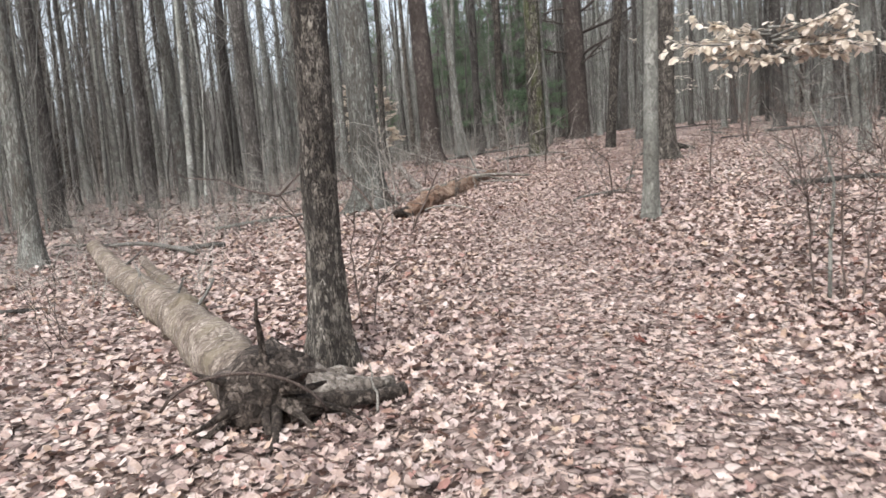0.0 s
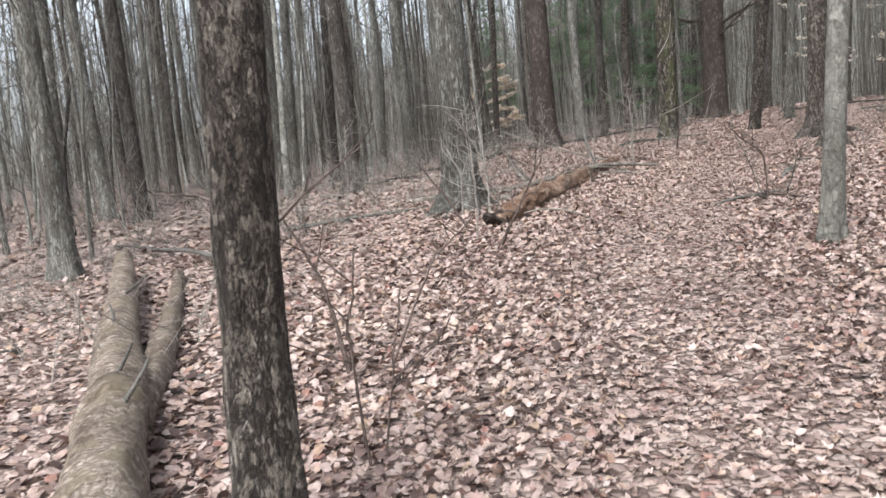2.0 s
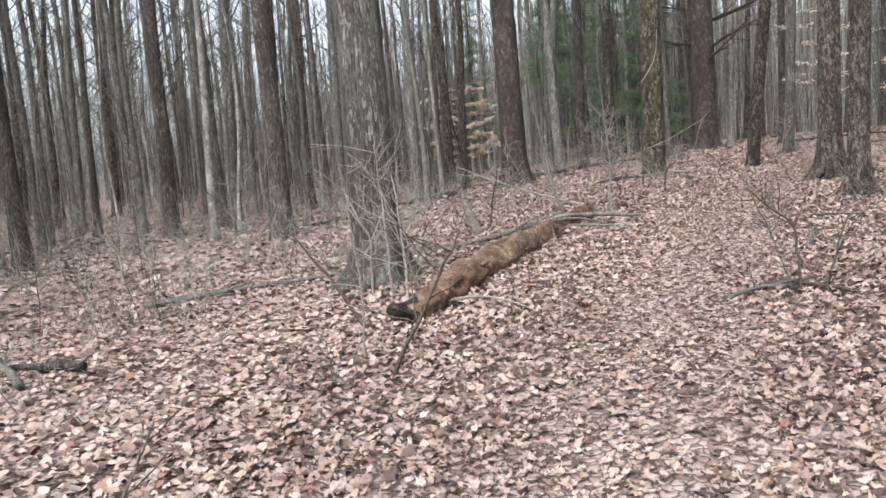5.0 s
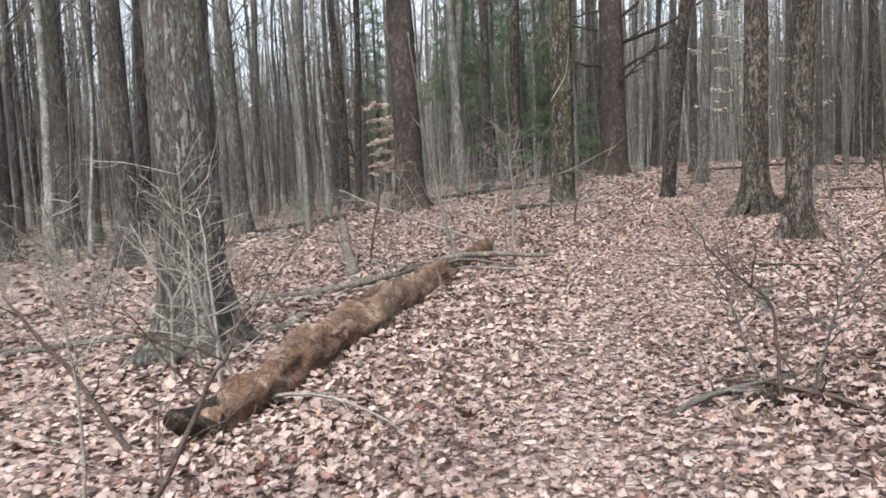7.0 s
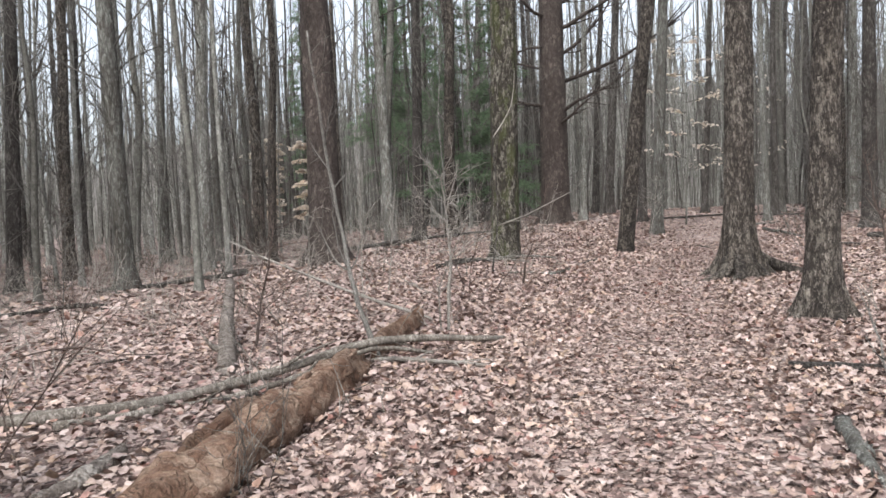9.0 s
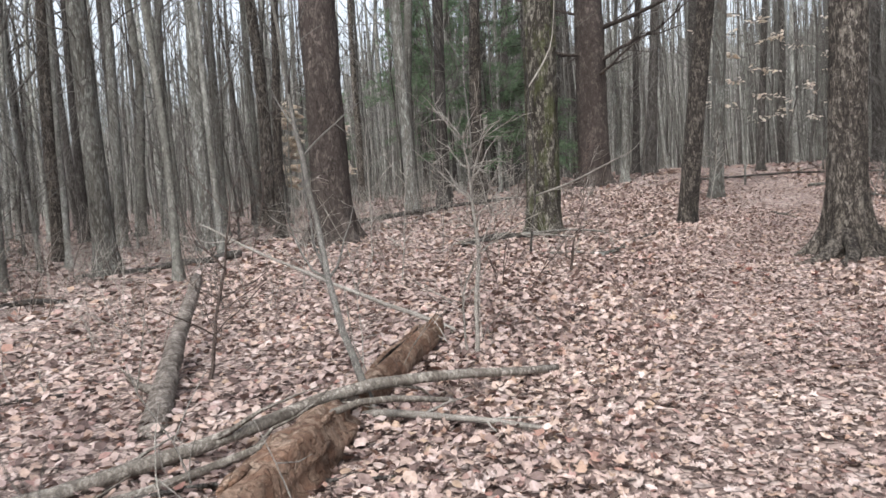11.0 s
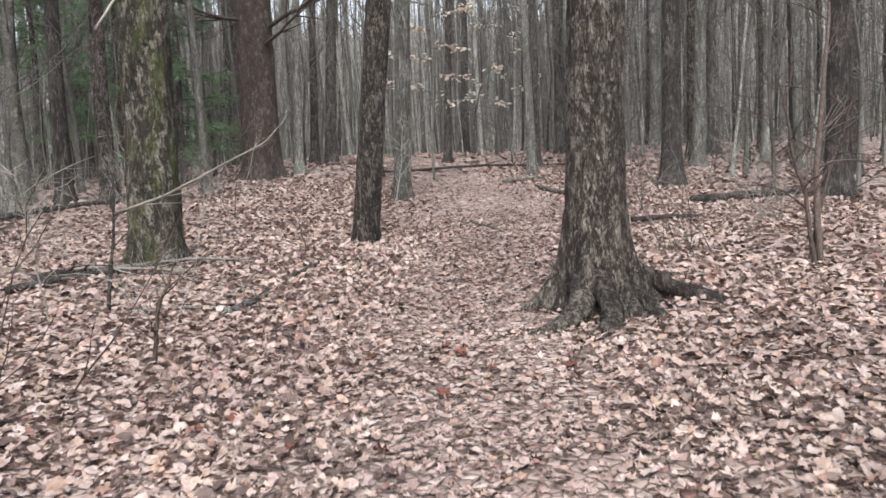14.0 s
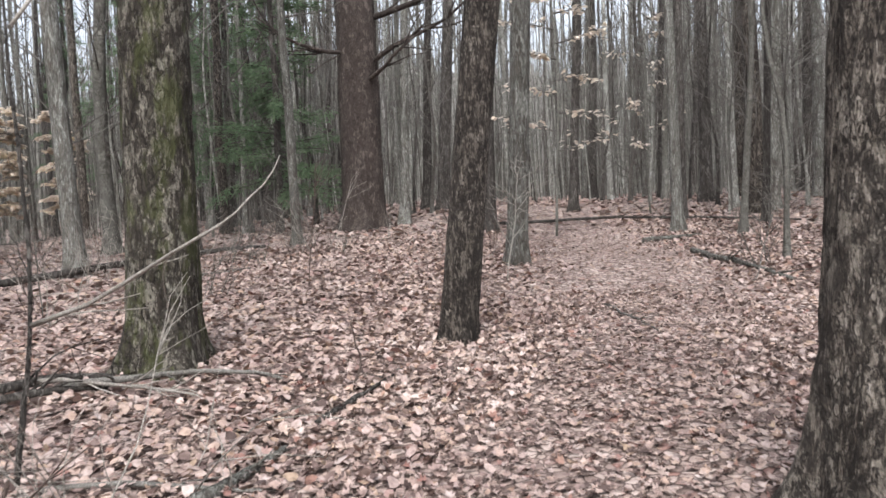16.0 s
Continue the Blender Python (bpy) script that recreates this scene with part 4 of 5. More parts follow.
stick((-1.95, 15.95), (2.42, 18.22), 0.058, "long bleached dead pole lying across a rotten log", POLE, 0.16, 4, 1, "dead_pole", peak=0.73, wander=0.02, category="pole")
stick((-0.9, 16.2), (1.72, 17.62), 0.034, "thin dead pole lying beside a longer one", POLE, 0.16, 3, 2, "dead_pole", peak=0.8, category="pole")
stick((1.2, 17.6), (2.2, 17.15), 0.020, "broken grey branch at the end of a rotten log", TWIG_PALE, 0.04, 4, 3, "fallen_branch", category="branch")
stick((-3.2, 11.2), (-6.8, 14.95), 0.028, "dark dead branch leaning on a fallen log", TWIG, 0.10, 4, 4, "fallen_branch", category="branch")
stick((-3.7, 14.3), (-1.15, 15.4), 0.03, "dark dead branch lying on leaves", TWIG, 0.02, 3, 5, "fallen_branch", category="branch")
stick((-2.9, 11.6), (-3.8, 11.8), 0.035, "dark dead branch lying on leaves", BARK_DARK, 0.02, 3, 6, "fallen_branch", category="branch")
stick((-5.1, 8.26), (-3.95, 8.18), 0.045, "dark rotten branch half buried in leaves", BARK_DARK, 0.0, 2, 7, "fallen_branch", category="branch")
stick((3.14, 7.27), (3.85, 7.28), 0.018, "dark broken stick on leaves", TWIG_RED, 0.01, 2, 8)
stick((5.0, 10.9), (6.9, 10.75), 0.04, "dark fallen branch on leaves", BARK_DARK, 0.02, 5, 9, "fallen_branch", category="branch")


def leaning_branch():
    """A bleached branch with its butt on the leaves and its thin end held up in the brush."""
    ob = tagged(thing("fallen_branch", 1.85, 19.72), "long bleached branch propped above the leaves", "branch")
    o = np.array(ob.matrix_basis.translation)
    ends = np.array([(1.85, 19.72, o[2] + 0.015), (1.66, 19.92, o[2] + 0.10), (0.75, 20.75, 1.2), (-0.25, 21.67, 1.54), (-0.75, 22.1, 1.75)])
    u = np.linspace(0, 4, 18)
    pts = np.stack([np.interp(u, np.arange(5), ends[:, q]) for q in range(3)], -1) - o
    rg = np.random.default_rng(91)
    pts[2:] += np.cumsum(rg.normal(0, 0.006, (16, 3)), 0)
    rr = np.linspace(0.026, 0.008, 18)
    part("stem", mesh_np("stem", *tube(pts, rr, 8, 0.16, 10), TWIG_PALE), ob)
    for k in range(6):
        i = 5 + 2 * k
        d = (pts[i + 1] - pts[i]) * 6 + rg.normal(0, 0.4, 3)
        part("twig", mesh_np("twig", *tube(bent(pts[i], d, rg.uniform(0.25, 0.6), 4, 0.15, 0.0, rg), np.linspace(rr[i] * 0.5, 0.0025, 5), 5), TWIG_PALE), ob)


leaning_branch()
stick((2.3, 25.3), (3.45, 25.65), 0.03, "dark fallen branch at a mossy tree's foot", BARK_DARK, 0.03, 7, 11, "fallen_branch", category="branch")
stick((2.5, 25.75), (3.5, 25.85), 0.032, "dark rotten branch at a mossy tree's foot", BARK_DARK, 0.03, 6, 12, "fallen_branch", category="branch")
stick((3.0, 25.6), (4.5, 25.3), 0.02, "grey dead branch in a brush heap", TWIG, 0.10, 6, 13, "fallen_branch", category="branch")
stick((2.7, 25.9), (4.0, 25.0), 0.015, "grey dead branch in a brush heap", TWIG_PALE, 0.08, 6, 14, "fallen_branch", category="branch")
stick((3.95, 23.45), (4.4, 24.0), 0.03, "bark-clad broken branch on leaves", BARK_ASH, 0.0, 2, 15, "fallen_branch", category="branch")
stick((2.7, 22.1), (3.12, 22.4), 0.022, "short broken stick on leaves", BARK_DARK, 0.0, 1, 16)
stick((11.1, 26.6), (13.9, 26.1), 0.055, "dark fallen limb beyond the trail", BARK_DARK, 0.02, 3, 17, "fallen_branch", category="branch")
stick((9.3, 25.6), (10.2, 25.3), 0.035, "dark broken branch on leaves", BARK_DARK, 0.02, 4, 18, "fallen_branch", category="branch")
stick((10.6, 30.1), (10.2, 27.4), 0.035, "grey fallen branch beside the trail", BARK_ASH, 0.02, 5, 19, "fallen_branch", category="branch")
stick((10.7, 31.7), (12.0, 32.1), 0.035, "grey fallen branch beside the trail", BARK_ASH, 0.02, 3, 20, "fallen_branch", category="branch")
stick((9.8, 36.5), (15.0, 33.0), 0.026, "long fallen limb across the trail's far end", BARK_DARK, 0.05, 4, 21, "fallen_branch", category="branch")
stick((7.7, 27.0), (7.5, 25.6), 0.015, "thin broken stick on leaves", TWIG, 0.02, 4, 22)
stick((4.25, 16.4), (5.2, 16.05), 0.028, "dark broken branch on leaves", BARK_DARK, 0.0, 2, 23, "fallen_branch", category="branch")
stick((3.85, 15.0), (3.5, 14.0), 0.04, "gnarled grey branch stub in leaves", BARK_ASH, 0.0, 3, 24, "fallen_branch", category="branch")
stick((2.2, 11.9), (3.3, 12.5), 0.013, "dead branch of a brush heap beside the trail", TWIG, 0.05, 9, 25, "fallen_branch", category="branch")
stick((3.2, 11.7), (2.6, 12.5), 0.012, "dead branch of a brush heap beside the trail", TWIG_RED, 0.05, 9, 26, "fallen_branch", category="branch")
stick((2.4, 12.2), (3.3, 12.0), 0.011, "dark dead branch of a brush heap", TWIG_RED, 0.03, 8, 27, "fallen_branch", category="branch")
stick((-0.1, 12.7), (0.8, 12.0), 0.014, "bleached curved twig on leaves", TWIG_PALE, 0.12, 2, 28)
stick((-1.2, 26.5), (-4.5, 28.2), 0.05, "dark fallen limb among far trunks", BARK_DARK, 0.03, 4, 29, "fallen_branch", category="branch")
stick((-0.5, 34.0), (5.0, 36.5), 0.06, "dark fallen limb among far trunks", BARK_DARK, 0.06, 5, 30, "fallen_branch", category="branch")
stick((-3.0, 24.0), (-5.5, 24.6), 0.035, "dead branch among far trunks", BARK_DARK, 0.04, 4, 31, "fallen_branch", category="branch")
stick((4.6, 24.3), (5.3, 25.2), 0.02, "broken stick on leaves", BARK_DARK, 0.02, 3, 32)
for k in range(46):
    x, y = rng.uniform(-9, 12), rng.uniform(3, 38)
    if trail_distance(x, y) > 1.0:
        a, ln = rng.uniform(-0.5, 0.5) + (np.pi if rng.random() < 0.5 else 0), rng.uniform(0.4, 2.2)
        stick((float(x), float(y)), (float(x + ln * np.cos(a)), float(y + ln * np.sin(a))), float(rng.uniform(0.006, 0.02)), "small dead twig fallen on the leaf litter", (TWIG, TWIG_RED, BARK_DARK)[k % 3], 0.015, 2, 100 + k)


# ---- saplings and shoots ----
def sapling(base, ways, r, label, mat=TWIG_RED, twigs=8, reach=0.35, seed=0, name="sapling"):
    """A bare shoot from base through ways (x, y, z above its foot)."""
    rg = np.random.default_rng(seed)
    ob = tagged(thing(name, *base), label, "sapling")
    raw = np.array([(0, 0, -0.08), *[(w[0] - base[0], w[1] - base[1], w[2]) for w in ways]], float)
    u = np.linspace(0, len(raw) - 1, 18)
    pts = np.stack([np.interp(u, np.arange(len(raw)), raw[:, q]) for q in range(3)], -1)
    pts[1:-1] = (pts[:-2] + 2 * pts[1:-1] + pts[2:]) / 4
    pts[2:] += np.cumsum(rg.normal(0, 0.006, (16, 3)), 0)
    r = r * (1.0 if r >= 0.05 else 1.4 if r > 0.0095 else 1.1)
    rr = np.linspace(r, max(r * (0.3 if r < 0.08 else 0.6), 0.0035), 18)
    part("stem", mesh_np("stem", *tube(pts, rr, 8, 0.12, seed), mat), ob)
    for k in range(twigs):
        i = int(rg.integers(5, 17))
        az = rg.random() * 6.28
        p2 = bent(pts[i], (np.cos(az), np.sin(az), rg.uniform(0.2, 1.0)), reach * rg.uniform(0.5, 1.4), 5, 0.16, 0.03, rg)
        bits = [tube(p2, np.linspace(max(rr[i] * 0.5, 0.004), 0.0024, 6), 5)]
        for q in range(3):
            j = int(rg.integers(1, 5))
            d = (p2[j + 1] - p2[j]) * 10 + rg.normal(0, 0.6, 3)
            bits.append(tube(bent(p2[j], d, reach * 0.4, 3, 0.15, 0.02, rg), np.linspace(0.0025, 0.0014, 4), 4))
        part("twig", mesh_np("twig", *joined(bits), mat), ob)
    return ob


sapling((-0.30, 3.66), [(-0.3, 3.66, 0.12), (-0.31, 3.68, 0.26)], 0.008, "short bleached stub standing in leaves", TWIG_PALE, 0, seed=30)
sapling((-0.47, 5.43), [(-0.50, 5.43, 0.5), (-0.45, 5.48, 0.95)], 0.007, "thin reddish bare shoot growing from leaves", seed=1, twigs=3)
sapling((-0.42, 5.45), [(-0.33, 5.45, 0.35), (-0.25, 5.48, 0.75)], 0.006, "thin reddish bare shoot growing from leaves", seed=2, twigs=3)
sapling((2.73, 5.00), [(2.71, 5.00, 0.7), (2.77, 5.05, 1.3)], 0.009, "slim bare shoot beside a beech sapling", seed=3, twigs=12)
sapling((2.57, 5.05), [(2.55, 5.10, 0.6), (2.47, 5.15, 1.2)], 0.008, "slim bare shoot beside a beech sapling", seed=4, twigs=12)
sapling((2.79, 4.90), [(2.89, 4.90, 0.5), (3.07, 5.00, 1.1)], 0.008, "slim bare shoot beside a beech sapling", seed=5, twigs=10)
def arching_sapling():
    ob = sapling((-0.86, 6.77), [(-0.98, 6.78, 0.45), (-1.10, 6.8, 0.78), (-1.22, 6.82, 0.95)], 0.012, "arching dark bare shoot forked in two beside the trail", TWIG_RED, 3, 0.3, 6)
    rg = np.random.default_rng(46)
    for ways in (((-0.36, 0.05, 0.95), (-0.62, 0.06, 1.02), (-0.85, 0.08, 1.13), (-1.15, 0.1, 1.17)), ((-0.36, 0.05, 0.95), (-0.2, 0.08, 1.1), (0.02, 0.1, 1.25), (0.2, 0.14, 1.42))):
        p = np.array(ways)
        limb = part("branch", mesh_np("branch", *tube(p, np.linspace(0.010, 0.004, 4), 7, 0.1, 3), TWIG_RED), ob)
        for k in range(5):
            q = p[1 + k % 3]
            part("twig", mesh_np("twig", *tube(bent(q, (rg.normal(0, 0.6), rg.normal(0, 0.4), rg.uniform(0, 0.7)), rg.uniform(0.15, 0.4), 4, 0.15, 0.02, rg), np.linspace(0.004, 0.0018, 5), 5), TWIG_RED), limb)


arching_sapling()
sapling((-0.69, 6.76), [(-0.32, 6.88, 0.7), (-0.03, 6.94, 0.95)], 0.009, "leaning bare shoot beside the trail", seed=7, twigs=3)
sapling((-0.23, 10.60), [(0.10, 10.70, 0.52), (0.32, 10.75, 0.92)], 0.012, "leaning bare shoot beside a rotten log", seed=8)
sapling((-0.55, 11.95), [(-0.85, 11.92, 0.40), (-1.17, 11.90, 0.86)], 0.016, "snapped dark leaning stem beside a rotten log", TWIG_RED, 4, 0.3, 9, "broken_stem")
sapling((-0.45, 11.0), [(-0.42, 11.0, 0.7), (-0.5, 11.0, 1.4)], 0.009, "pale thin bare shoot beside a log", TWIG_PALE, 6, seed=10)
sapling((-0.85, 13.35), [(-0.81, 13.35, 0.65), (-1.05, 13.39, 1.15)], 0.012, "pale dead shoot against a grey trunk", TWIG_PALE, 8, seed=11)
sapling((2.81, 11.99), [(2.78, 12.03, 0.55), (2.42, 12.06, 0.88)], 0.010, "arching bare shoot in a brush heap", seed=12, twigs=10)
sapling((3.02, 12.20), [(3.17, 12.20, 0.5), (3.42, 12.20, 0.8)], 0.009, "thin bare shoot in a brush heap", TWIG, seed=13, twigs=12)
sapling((2.87, 12.40), [(2.72, 12.40, 0.45), (2.52, 12.40, 0.9)], 0.008, "thin bare shoot in a brush heap", TWIG, seed=14, twigs=12)
sapling((1.30, 17.62), [(1.04, 17.85, 0.72), (0.86, 18.03, 1.75), (0.70, 18.1, 2.95)], 0.018, "dead leaning young stem beside a hollow log", TWIG, 10, 0.6, 15, "dead_sapling")
sapling((-0.05, 17.75), [(-0.14, 18.3, 0.10), (-0.32, 19.4, 0.27), (-0.60, 21.2, 0.55)], 0.10, "leaning decayed pale trunk of a small tree", SPLINTER, 2, 0.3, 16, "leaning_stump")
sapling((0.00, 19.00), [(0.15, 19.00, 0.6), (0.27, 19.00, 1.3)], 0.012, "thin forked bare shoot behind a rotten stump", seed=17, twigs=14, reach=0.5)
sapling((1.95, 18.83), [(2.00, 18.85, 0.7), (1.96, 18.91, 1.2), (1.92, 18.95, 1.6)], 0.013, "bleached many-twigged little dead sapling", TWIG_PALE, 22, 0.5, 18)
sapling((1.90, 18.85), [(1.86, 18.85, 0.5), (2.15, 18.85, 1.1)], 0.009, "bleached thin bare shoot in leaves", TWIG_PALE, 10, 0.4, 19)
def forked_sapling():
    ob = sapling((3.10, 23.92), [(3.18, 23.94, 0.45), (3.24, 23.95, 0.82), (3.21, 24.0, 1.85), (3.18, 24.05, 3.4)], 0.012, "slim dark sapling with a long pale side branch", BARK_DARK, 4, 0.7, 20)
    rg = np.random.default_rng(44)
    arm = np.array([(0.13, 0.02, 0.78), (0.27, -0.2, 0.84), (0.46, -0.5, 0.92), (0.66, -0.85, 1.04), (0.85, -1.15, 1.16), (1.02, -1.4, 1.26)])
    limb = part("branch", mesh_np("branch", *tube(arm, np.linspace(0.013, 0.006, 6), 8, 0.12, 4), TWIG_PALE), ob, "pale arching side branch")
    for k in range(5):
        q = bent(arm[1 + k % 5], (rg.normal(0.6, 0.4), rg.normal(0, 0.5), rg.normal(0.1, 0.3)), rg.uniform(0.2, 0.45), 5, 0.14, 0.0, rg)
        part("twig", mesh_np("twig", *tube(q, np.linspace(0.005, 0.002, 6), 5), TWIG_PALE), limb)
    high = bent((0.10, 0.1, 2.2), (0.35, 0.1, 0.75), 1.2, 8, 0.10, 0.06, rg)
    part("branch", mesh_np("branch", *tube(high, np.linspace(0.011, 0.004, 9), 7, 0.1, 5), TWIG_PALE), ob, "pale upper side branch")


forked_sapling()
sapling((3.29, 22.26), [(3.36, 22.25, 0.35), (3.46, 22.25, 0.62)], 0.014, "short broken brown shoot", seed=21, twigs=6)
sapling((8.74, 22.2), [(8.7, 22.25, 0.6), (8.58, 22.3, 1.0), (8.45, 22.4, 1.7)], 0.016, "multi-stemmed dark bare shrub", seed=22, twigs=14, reach=0.6)
sapling((8.86, 22.26), [(8.85, 22.3, 0.8), (9.0, 22.34, 1.7), (9.15, 22.4, 2.6)], 0.024, "multi-stemmed dark bare shrub", seed=23, twigs=14, reach=0.6)
sapling((8.8, 22.35), [(8.95, 22.35, 0.6), (9.3, 22.4, 1.4)], 0.015, "multi-stemmed dark bare shrub", seed=24, twigs=12, reach=0.5)
sapling((4.9, 24.9), [(4.95, 24.9, 0.2), (4.9, 24.9, 0.45)], 0.009, "small bare shoot among leaves", seed=25, twigs=5, reach=0.2)
# twiggy pale saplings in the middle ground
for k, (x, y, h) in enumerate(((1.4, 22.5, 1.5), (1.0, 24.3, 1.9), (2.0, 25.0, 1.7), (0.2, 23.2, 1.3), (2.7, 23.8, 1.2), (-0.45, 13.1, 1.2), (-0.2, 12.85, 1.0), (-0.62, 13.3, 1.5), (4.6, 9.5, 1.6), (5.4, 11.2, 1.8), (6.2, 12.6, 2.0), (4.4, 12.4, 1.4), (6.8, 10.4, 1.7), (3.9, 7.9, 1.2), (5.0, 8.1, 1.5), (-3.2, 16.4, 1.5), (-4.4, 13.4, 1.3), (-5.0, 17.0, 1.7), (-2.2, 18.2, 1.3), (-2.6, 21.0, 1.6), (-0.8, 25.2, 1.5), (3.4, 29.2, 1.6), (2.2, 29.6, 1.8), (5.2, 30.4, 1.6), (7.4, 29.0, 1.3), (9.8, 27.6, 1.5))):
    d = float(rng.normal(0, 0.15))
    sapling((x, y), [(x + d, y, h * 0.5), (x + 1.6 * d, y, h)], 0.011 if 4 < k < 8 else 0.007, "low twiggy bare sapling among dry leaves", (TWIG_PALE, TWIG, TWIG_RED)[(k * 7) % 3 if k > 7 else 0], 16, 0.45, 200 + k)


def thicket(seed, h, n):
    """A low tangle of bare twigs, built at the origin."""
    rg = np.random.default_rng(seed)
    bits = []
    for k in range(n):
        az = rg.random() * 6.28
        p = bent((rg.normal(0, 0.12), rg.normal(0, 0.12), -0.05), (np.cos(az) * 0.5, np.sin(az) * 0.5, 1.0), h * rg.uniform(0.5, 1.15), 6, 0.16, 0.02, rg)
        bits.append(tube(p, np.linspace(0.006, 0.002, 7), 3, close=False))
        for s in range(6):
            i = int(rg.integers(1, 6))
            d = (p[i + 1] - p[i]) * 5 + rg.normal(0, 0.7, 3)
            bits.append(tube(bent(p[i], d, h * 0.38, 3, 0.2, 0.02, rg), np.linspace(0.0035, 0.0015, 4), 3, close=False))
    return bits


SHRUBS = [mesh_np("twigs", *joined(thicket(80 + k, (0.7, 1.1, 1.6, 1.3)[k], (3, 4, 6, 5)[k])), (TWIG, TWIG_RED, TWIG, TWIG_PALE)[k]) for k in range(4)]


def shrub(x, y, i, k):
    ob = tagged(new("shrub", SHRUBS[i]), "low bare twiggy undergrowth shrub", "shrub", "undergrowth")
    ob.matrix_basis = Matrix.LocRotScale((x, y, hz(x, y)), Euler((0, 0, rng.random() * 6.28)), (k, k, k))


made = 0
while made < 200:
    x, y = float(rng.uniform(-13, 16)), float(rng.uniform(4, 38))
    near = trail_distance(x, y)
    if near < 1.5 or (near < 4.5 and rng.random() < 0.72):
        continue
    shrub(x, y, int(rng.integers(4)), float(rng.uniform(0.6, 1.25)))
    made += 1


def undergrowth():
    """Whips and twigs past counting, between the trunks on both sides."""
    rg = np.random.default_rng(77)
    bits = []
    while len(bits) < 16500:
        x, y = rg.uniform(-24, 26), rg.uniform(6, 56)
        near = float(trail_distance(x, y))
        thick = 0.15 if (x > 3.6 and y < 17) or (x < -1.5 and y < 20) else 1.0
        if near < 1.8 or (near < 5 and rg.random() < 0.85 * thick) or (near < 8 and rg.random() < 0.4 * thick) or (y > 36 and rg.random() < 0.7):
            continue
        z = hz(x, y)
        for k in range(3):
            h = rg.uniform(0.25, 1.0 + 0.04 * min(near, 14))
            p = bent((x + rg.normal(0, 0.1), y + rg.normal(0, 0.1), z - 0.05), (rg.normal(0, 0.4), rg.normal(0, 0.4), 1), h, 3, 0.2, 0.0, rg)
            r0 = rg.uniform(0.004, 0.007)
            bits.append(tube(p, r0 * np.array((1, 0.8, 0.6, 0.3)), 3, close=False))
            for q in range(2):
                bits.append(tube(bent(p[1 + q], rg.normal(0, 1, 3) + (0, 0, 0.5), h * 0.5, 2, 0.2, 0, rg), r0 * np.array((0.7, 0.5, 0.3)), 3, close=False))
    tagged(new("undergrowth", mesh_np("undergrowth", *joined(bits), TWIG_PALE)), "grey tangle of thin bare undergrowth twigs", "undergrowth", kind="stuff")


undergrowth()


# ---- fallen leaves ----
def maple(seed):
    """A lobed leaf with notches between the lobes, curled and crumpled as dry leaves are."""
    rg = np.random.default_rng(seed)
    ang = np.radians([-90, -60, -22, -4, 18, 44, 66, 90, 114, 136, 162, 184, 202, 240])
    rad = np.array([0.30, 0.36, 0.48, 0.27, 0.56, 0.30, 0.40, 0.62, 0.40, 0.30, 0.56, 0.27, 0.48, 0.36]) * rg.uniform(0.82, 1.12, 14)
    p = np.stack([np.cos(ang) * rad, np.sin(ang) * rad], -1)
    a, b, c = rg.uniform(0.1, 1.1), rg.uniform(-0.6, 0.9), rg.uniform(-0.9, 0.9)
    z = a * p[:, 0] ** 2 + b * p[:, 1] ** 2 + c * p[:, 0] * p[:, 1] + rg.normal(0, 0.05, 14)
    v = np.vstack([np.column_stack([p, z]), (0, 0, rg.normal(0, 0.04))])
    return v, np.array([(i, (i + 1) % 14, 14) for i in range(14)])


def oak(seed):
    v, f = LEAF_OVAL
    rg = np.random.default_rng(seed)
    v = v * (1, 1, 1) - (0, 0.5, 0)
    v[:, 2] = rg.uniform(0.4, 1.0) * v[:, 0] ** 2 * 2 + rg.uniform(-0.2, 0.6) * v[:, 1] ** 2 + rg.normal(0, 0.02, len(v))
    return v, f


def plain_leaf(seed):
    """A leaf of the middle distance: an uneven curled outline."""
    rg = np.random.default_rng(seed)
    ang = np.radians([-90, -25, 30, 85, 150, 205]) + rg.normal(0, 0.15, 6)
    rad = np.array([0.5, 0.42, 0.5, 0.55, 0.5, 0.42]) * rg.uniform(0.75, 1.1, 6)
    p = np.stack([np.cos(ang) * rad, np.sin(ang) * rad], -1)
    z = rg.uniform(0.0, 0.6) * p[:, 0] ** 2 + rg.uniform(-0.3, 0.5) * p[:, 1] ** 2 + rg.normal(0, 0.04, 6)
    return np.column_stack([p, z]), np.array([(0, 1, 5), (1, 2, 4), (1, 4, 5), (2, 3, 4)])


FLAT = (np.array([(0, -0.5, 0.02), (0.42, -0.1, 0.05), (0.2, 0.45, 0.0), (-0.25, 0.42, 0.06), (-0.4, -0.12, 0.0)]), np.array([(0, 1, 2), (0, 2, 3), (0, 3, 4)]))


def litter(count, box, keep, shape, size, tilt, rg):
    x, y = rg.uniform(box[0], box[1], count), rg.uniform(box[2], box[3], count)
    d = trail_distance(x, y)
    ok = keep(x, y, d, rg.random(count))
    x, y, d = x[ok], y[ok], d[ok]
    n = len(x)
    trod = np.clip(d / 0.75, 0.6, 1.0)
    z = height(x, y) + 0.008 + rg.uniform(0, 0.045, n) * trod
    return np.stack([x, y, z], -1), rg.uniform(0, 6.28, n), rg.normal(0, tilt, n) * trod, rg.normal(0, tilt, n) * trod, rg.uniform(*size, n) * (0.5 + 0.5 * trod), shape


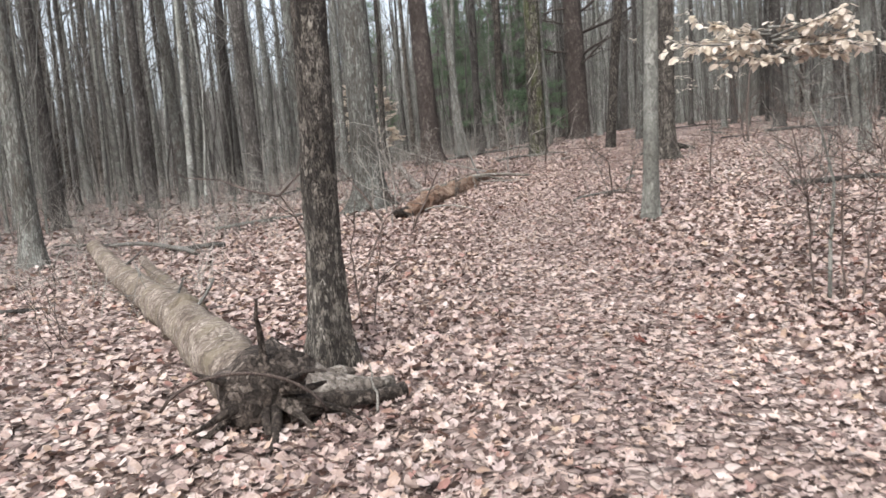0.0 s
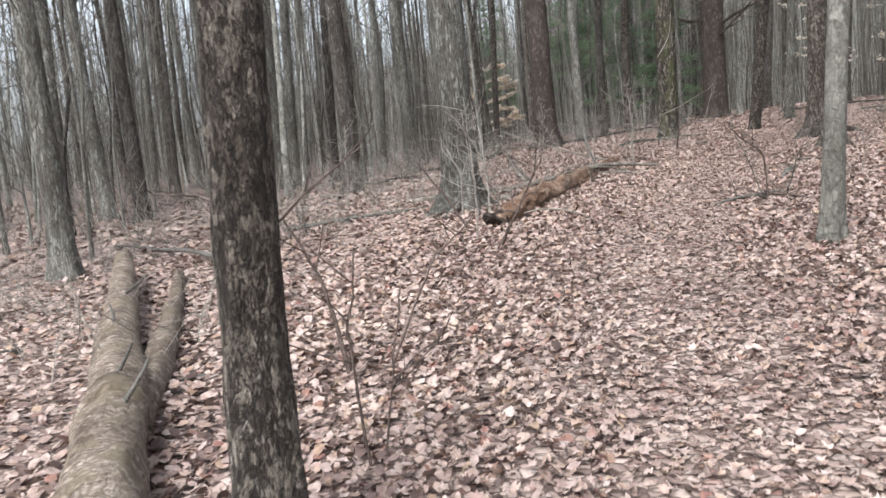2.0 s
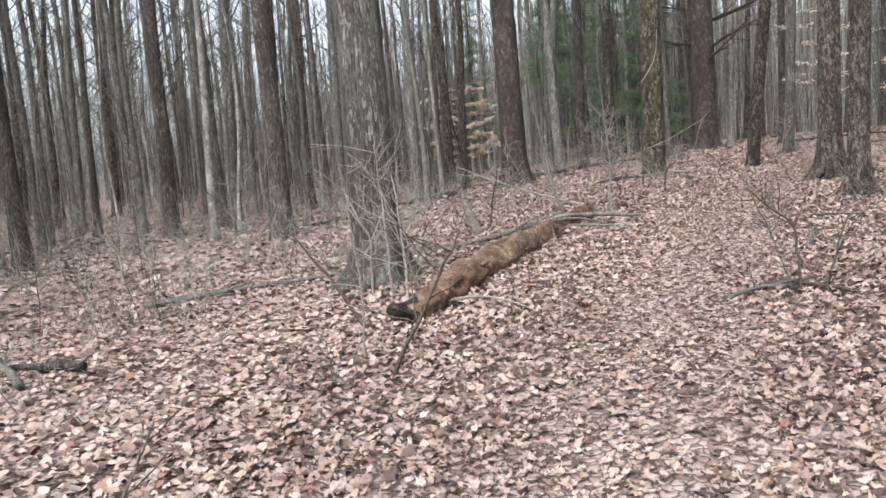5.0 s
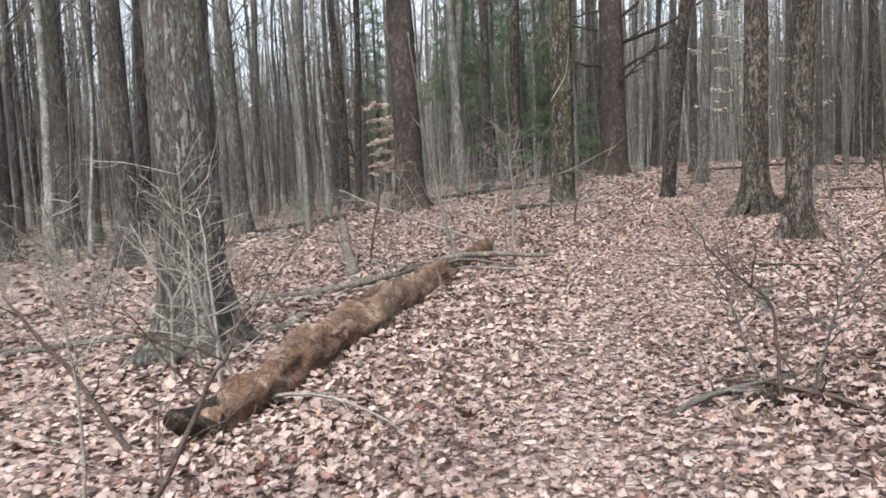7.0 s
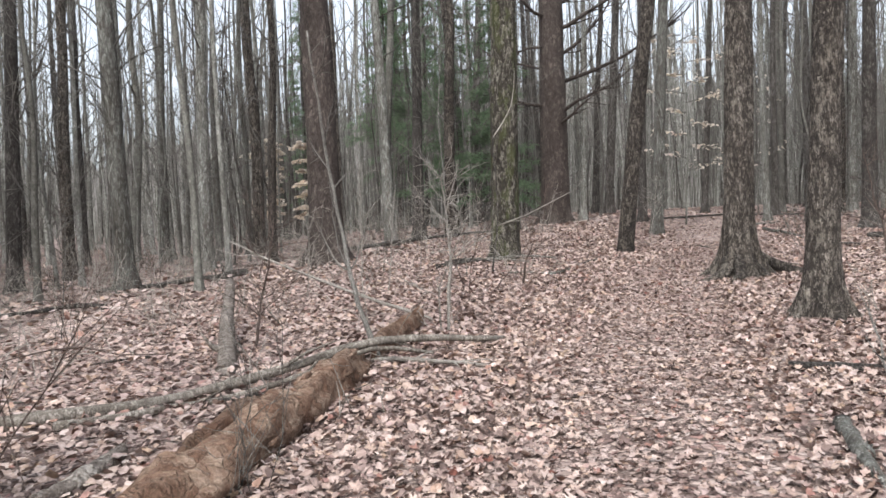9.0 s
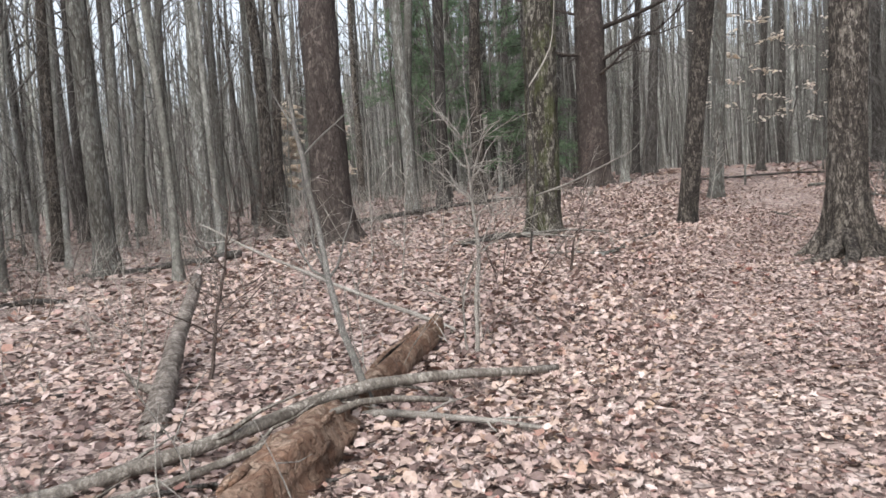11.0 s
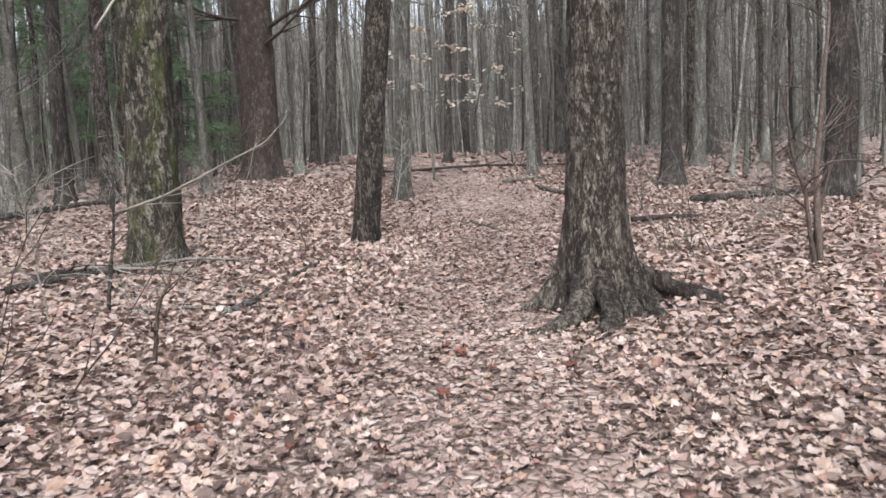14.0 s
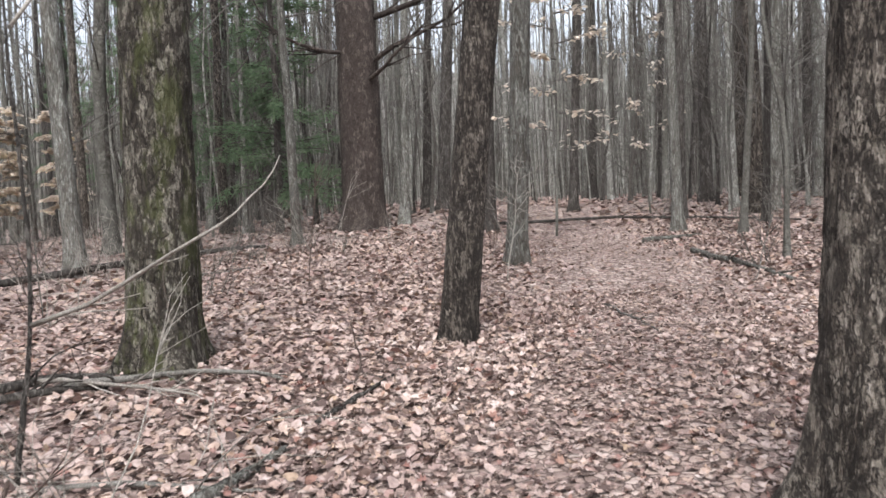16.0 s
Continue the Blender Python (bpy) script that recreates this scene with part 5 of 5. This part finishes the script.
def leaf_arrays(args):
    places, yaws, tilts, rolls, sizes, (tv, tf) = args
    cy, sy, ct, st, cr, sr = np.cos(yaws), np.sin(yaws), np.cos(tilts), np.sin(tilts), np.cos(rolls), np.sin(rolls)
    v = tv[None] * sizes[:, None, None]
    x, y, z = v[..., 0], v[..., 1], v[..., 2]
    x, z = x * cr[:, None] + z * sr[:, None], -x * sr[:, None] + z * cr[:, None]
    y, z = y * ct[:, None] - z * st[:, None], y * st[:, None] + z * ct[:, None]
    x, y = x * cy[:, None] - y * sy[:, None], x * sy[:, None] + y * cy[:, None]
    V = np.stack([x, y, z], -1) + places[:, None]
    F = tf[None] + (np.arange(len(V)) * len(tv))[:, None, None]
    return V.reshape(-1, 3), F.reshape(-1, 3)


lrg = np.random.default_rng(9)
sets = []
for k in range(7):
    sets.append(litter(21000, (-3, 9, 2.2, 28), lambda x, y, d, u: (d < 2.7) & (u > (d - 1.3) * 0.65), maple(k), (0.034, 0.078), 0.42, lrg))
for k in range(6):
    sets.append(litter(57000, (-10, 14, 2.2, 36), lambda x, y, d, u: (d >= 0.9) & (d < 7.5) & (u < (d - 0.7) * 0.6) & (u < 1.25 - 0.11 * d), plain_leaf(10 + k), (0.04, 0.082), 0.36, lrg))
for k in range(4):
    sets.append(litter(24000, (-5, 13, 2.2, 34), lambda x, y, d, u: d < 3.2, plain_leaf(30 + k), (0.02, 0.05), 0.40, lrg))
for k in range(3):
    sets.append(litter(11000, (-5, 13, 2.2, 34), lambda x, y, d, u: d < 3.4, oak(k), (0.04, 0.092), 0.42, lrg))
sets.append(litter(80000, (-24, 26, 6, 60), lambda x, y, d, u: ((x < -9) | (x > 13) | (y > 34)) | (d > 6.5), FLAT, (0.10, 0.17), 0.28, lrg))
litter_ob = new("leaf_litter", mesh_np("leaf_litter", *joined([leaf_arrays(s) for s in sets]), LITTER, True))
tagged(litter_ob, "deep pinkish-tan carpet of dry fallen leaves", "leaves", kind="stuff")

# russet leaves lying singly here and there
russet = mesh_np("russet_leaf", *leaf_arrays((np.zeros((1, 3)), np.zeros(1), np.zeros(1), np.zeros(1), np.ones(1), maple(21))), RUSSET, True)
for cx, cy, n in ((2.6, 4.4, 14), (1.6, 4.5, 5), (3.6, 20.6, 9), (5.1, 21.3, 7), (0.9, 12.2, 9), (0.2, 11.6, 8), (7.6, 22.2, 10), (1.8, 14.6, 6), (4.6, 25.1, 8)):
    for k in range(n):
        x, y = cx + float(lrg.normal(0, 0.25)), cy + float(lrg.normal(0, 0.2))
        s = float(lrg.uniform(0.06, 0.10))
        ob = new("leaf", russet)
        ob.parent = GROUND_OB
        ob.matrix_basis = Matrix.LocRotScale((x, y, hz(x, y) + 0.03), Euler((float(lrg.normal(0, 0.3)), float(lrg.normal(0, 0.3)), float(lrg.uniform(0, 6.28)))), (s, s, s))

# the large pale leaves on top of the litter beside the trail
tops = [mesh_np("leaf", *leaf_arrays((np.zeros((1, 3)), np.zeros(1), np.zeros(1), np.zeros(1), np.ones(1), maple(30 + k))), LITTER, True) for k in range(4)]
for k in range(220):
    x, y = float(lrg.uniform(-1.5, 4.5)), float(lrg.uniform(3.2, 22))
    s = float(lrg.uniform(0.07, 0.11))
    ob = new("leaf", tops[k % 4])
    ob.parent = GROUND_OB
    ob.matrix_basis = Matrix.LocRotScale((x, y, hz(x, y) + 0.03), Euler((float(lrg.normal(0, 0.25)), float(lrg.normal(0, 0.25)), float(lrg.uniform(0, 6.28)))), (s, s, s))
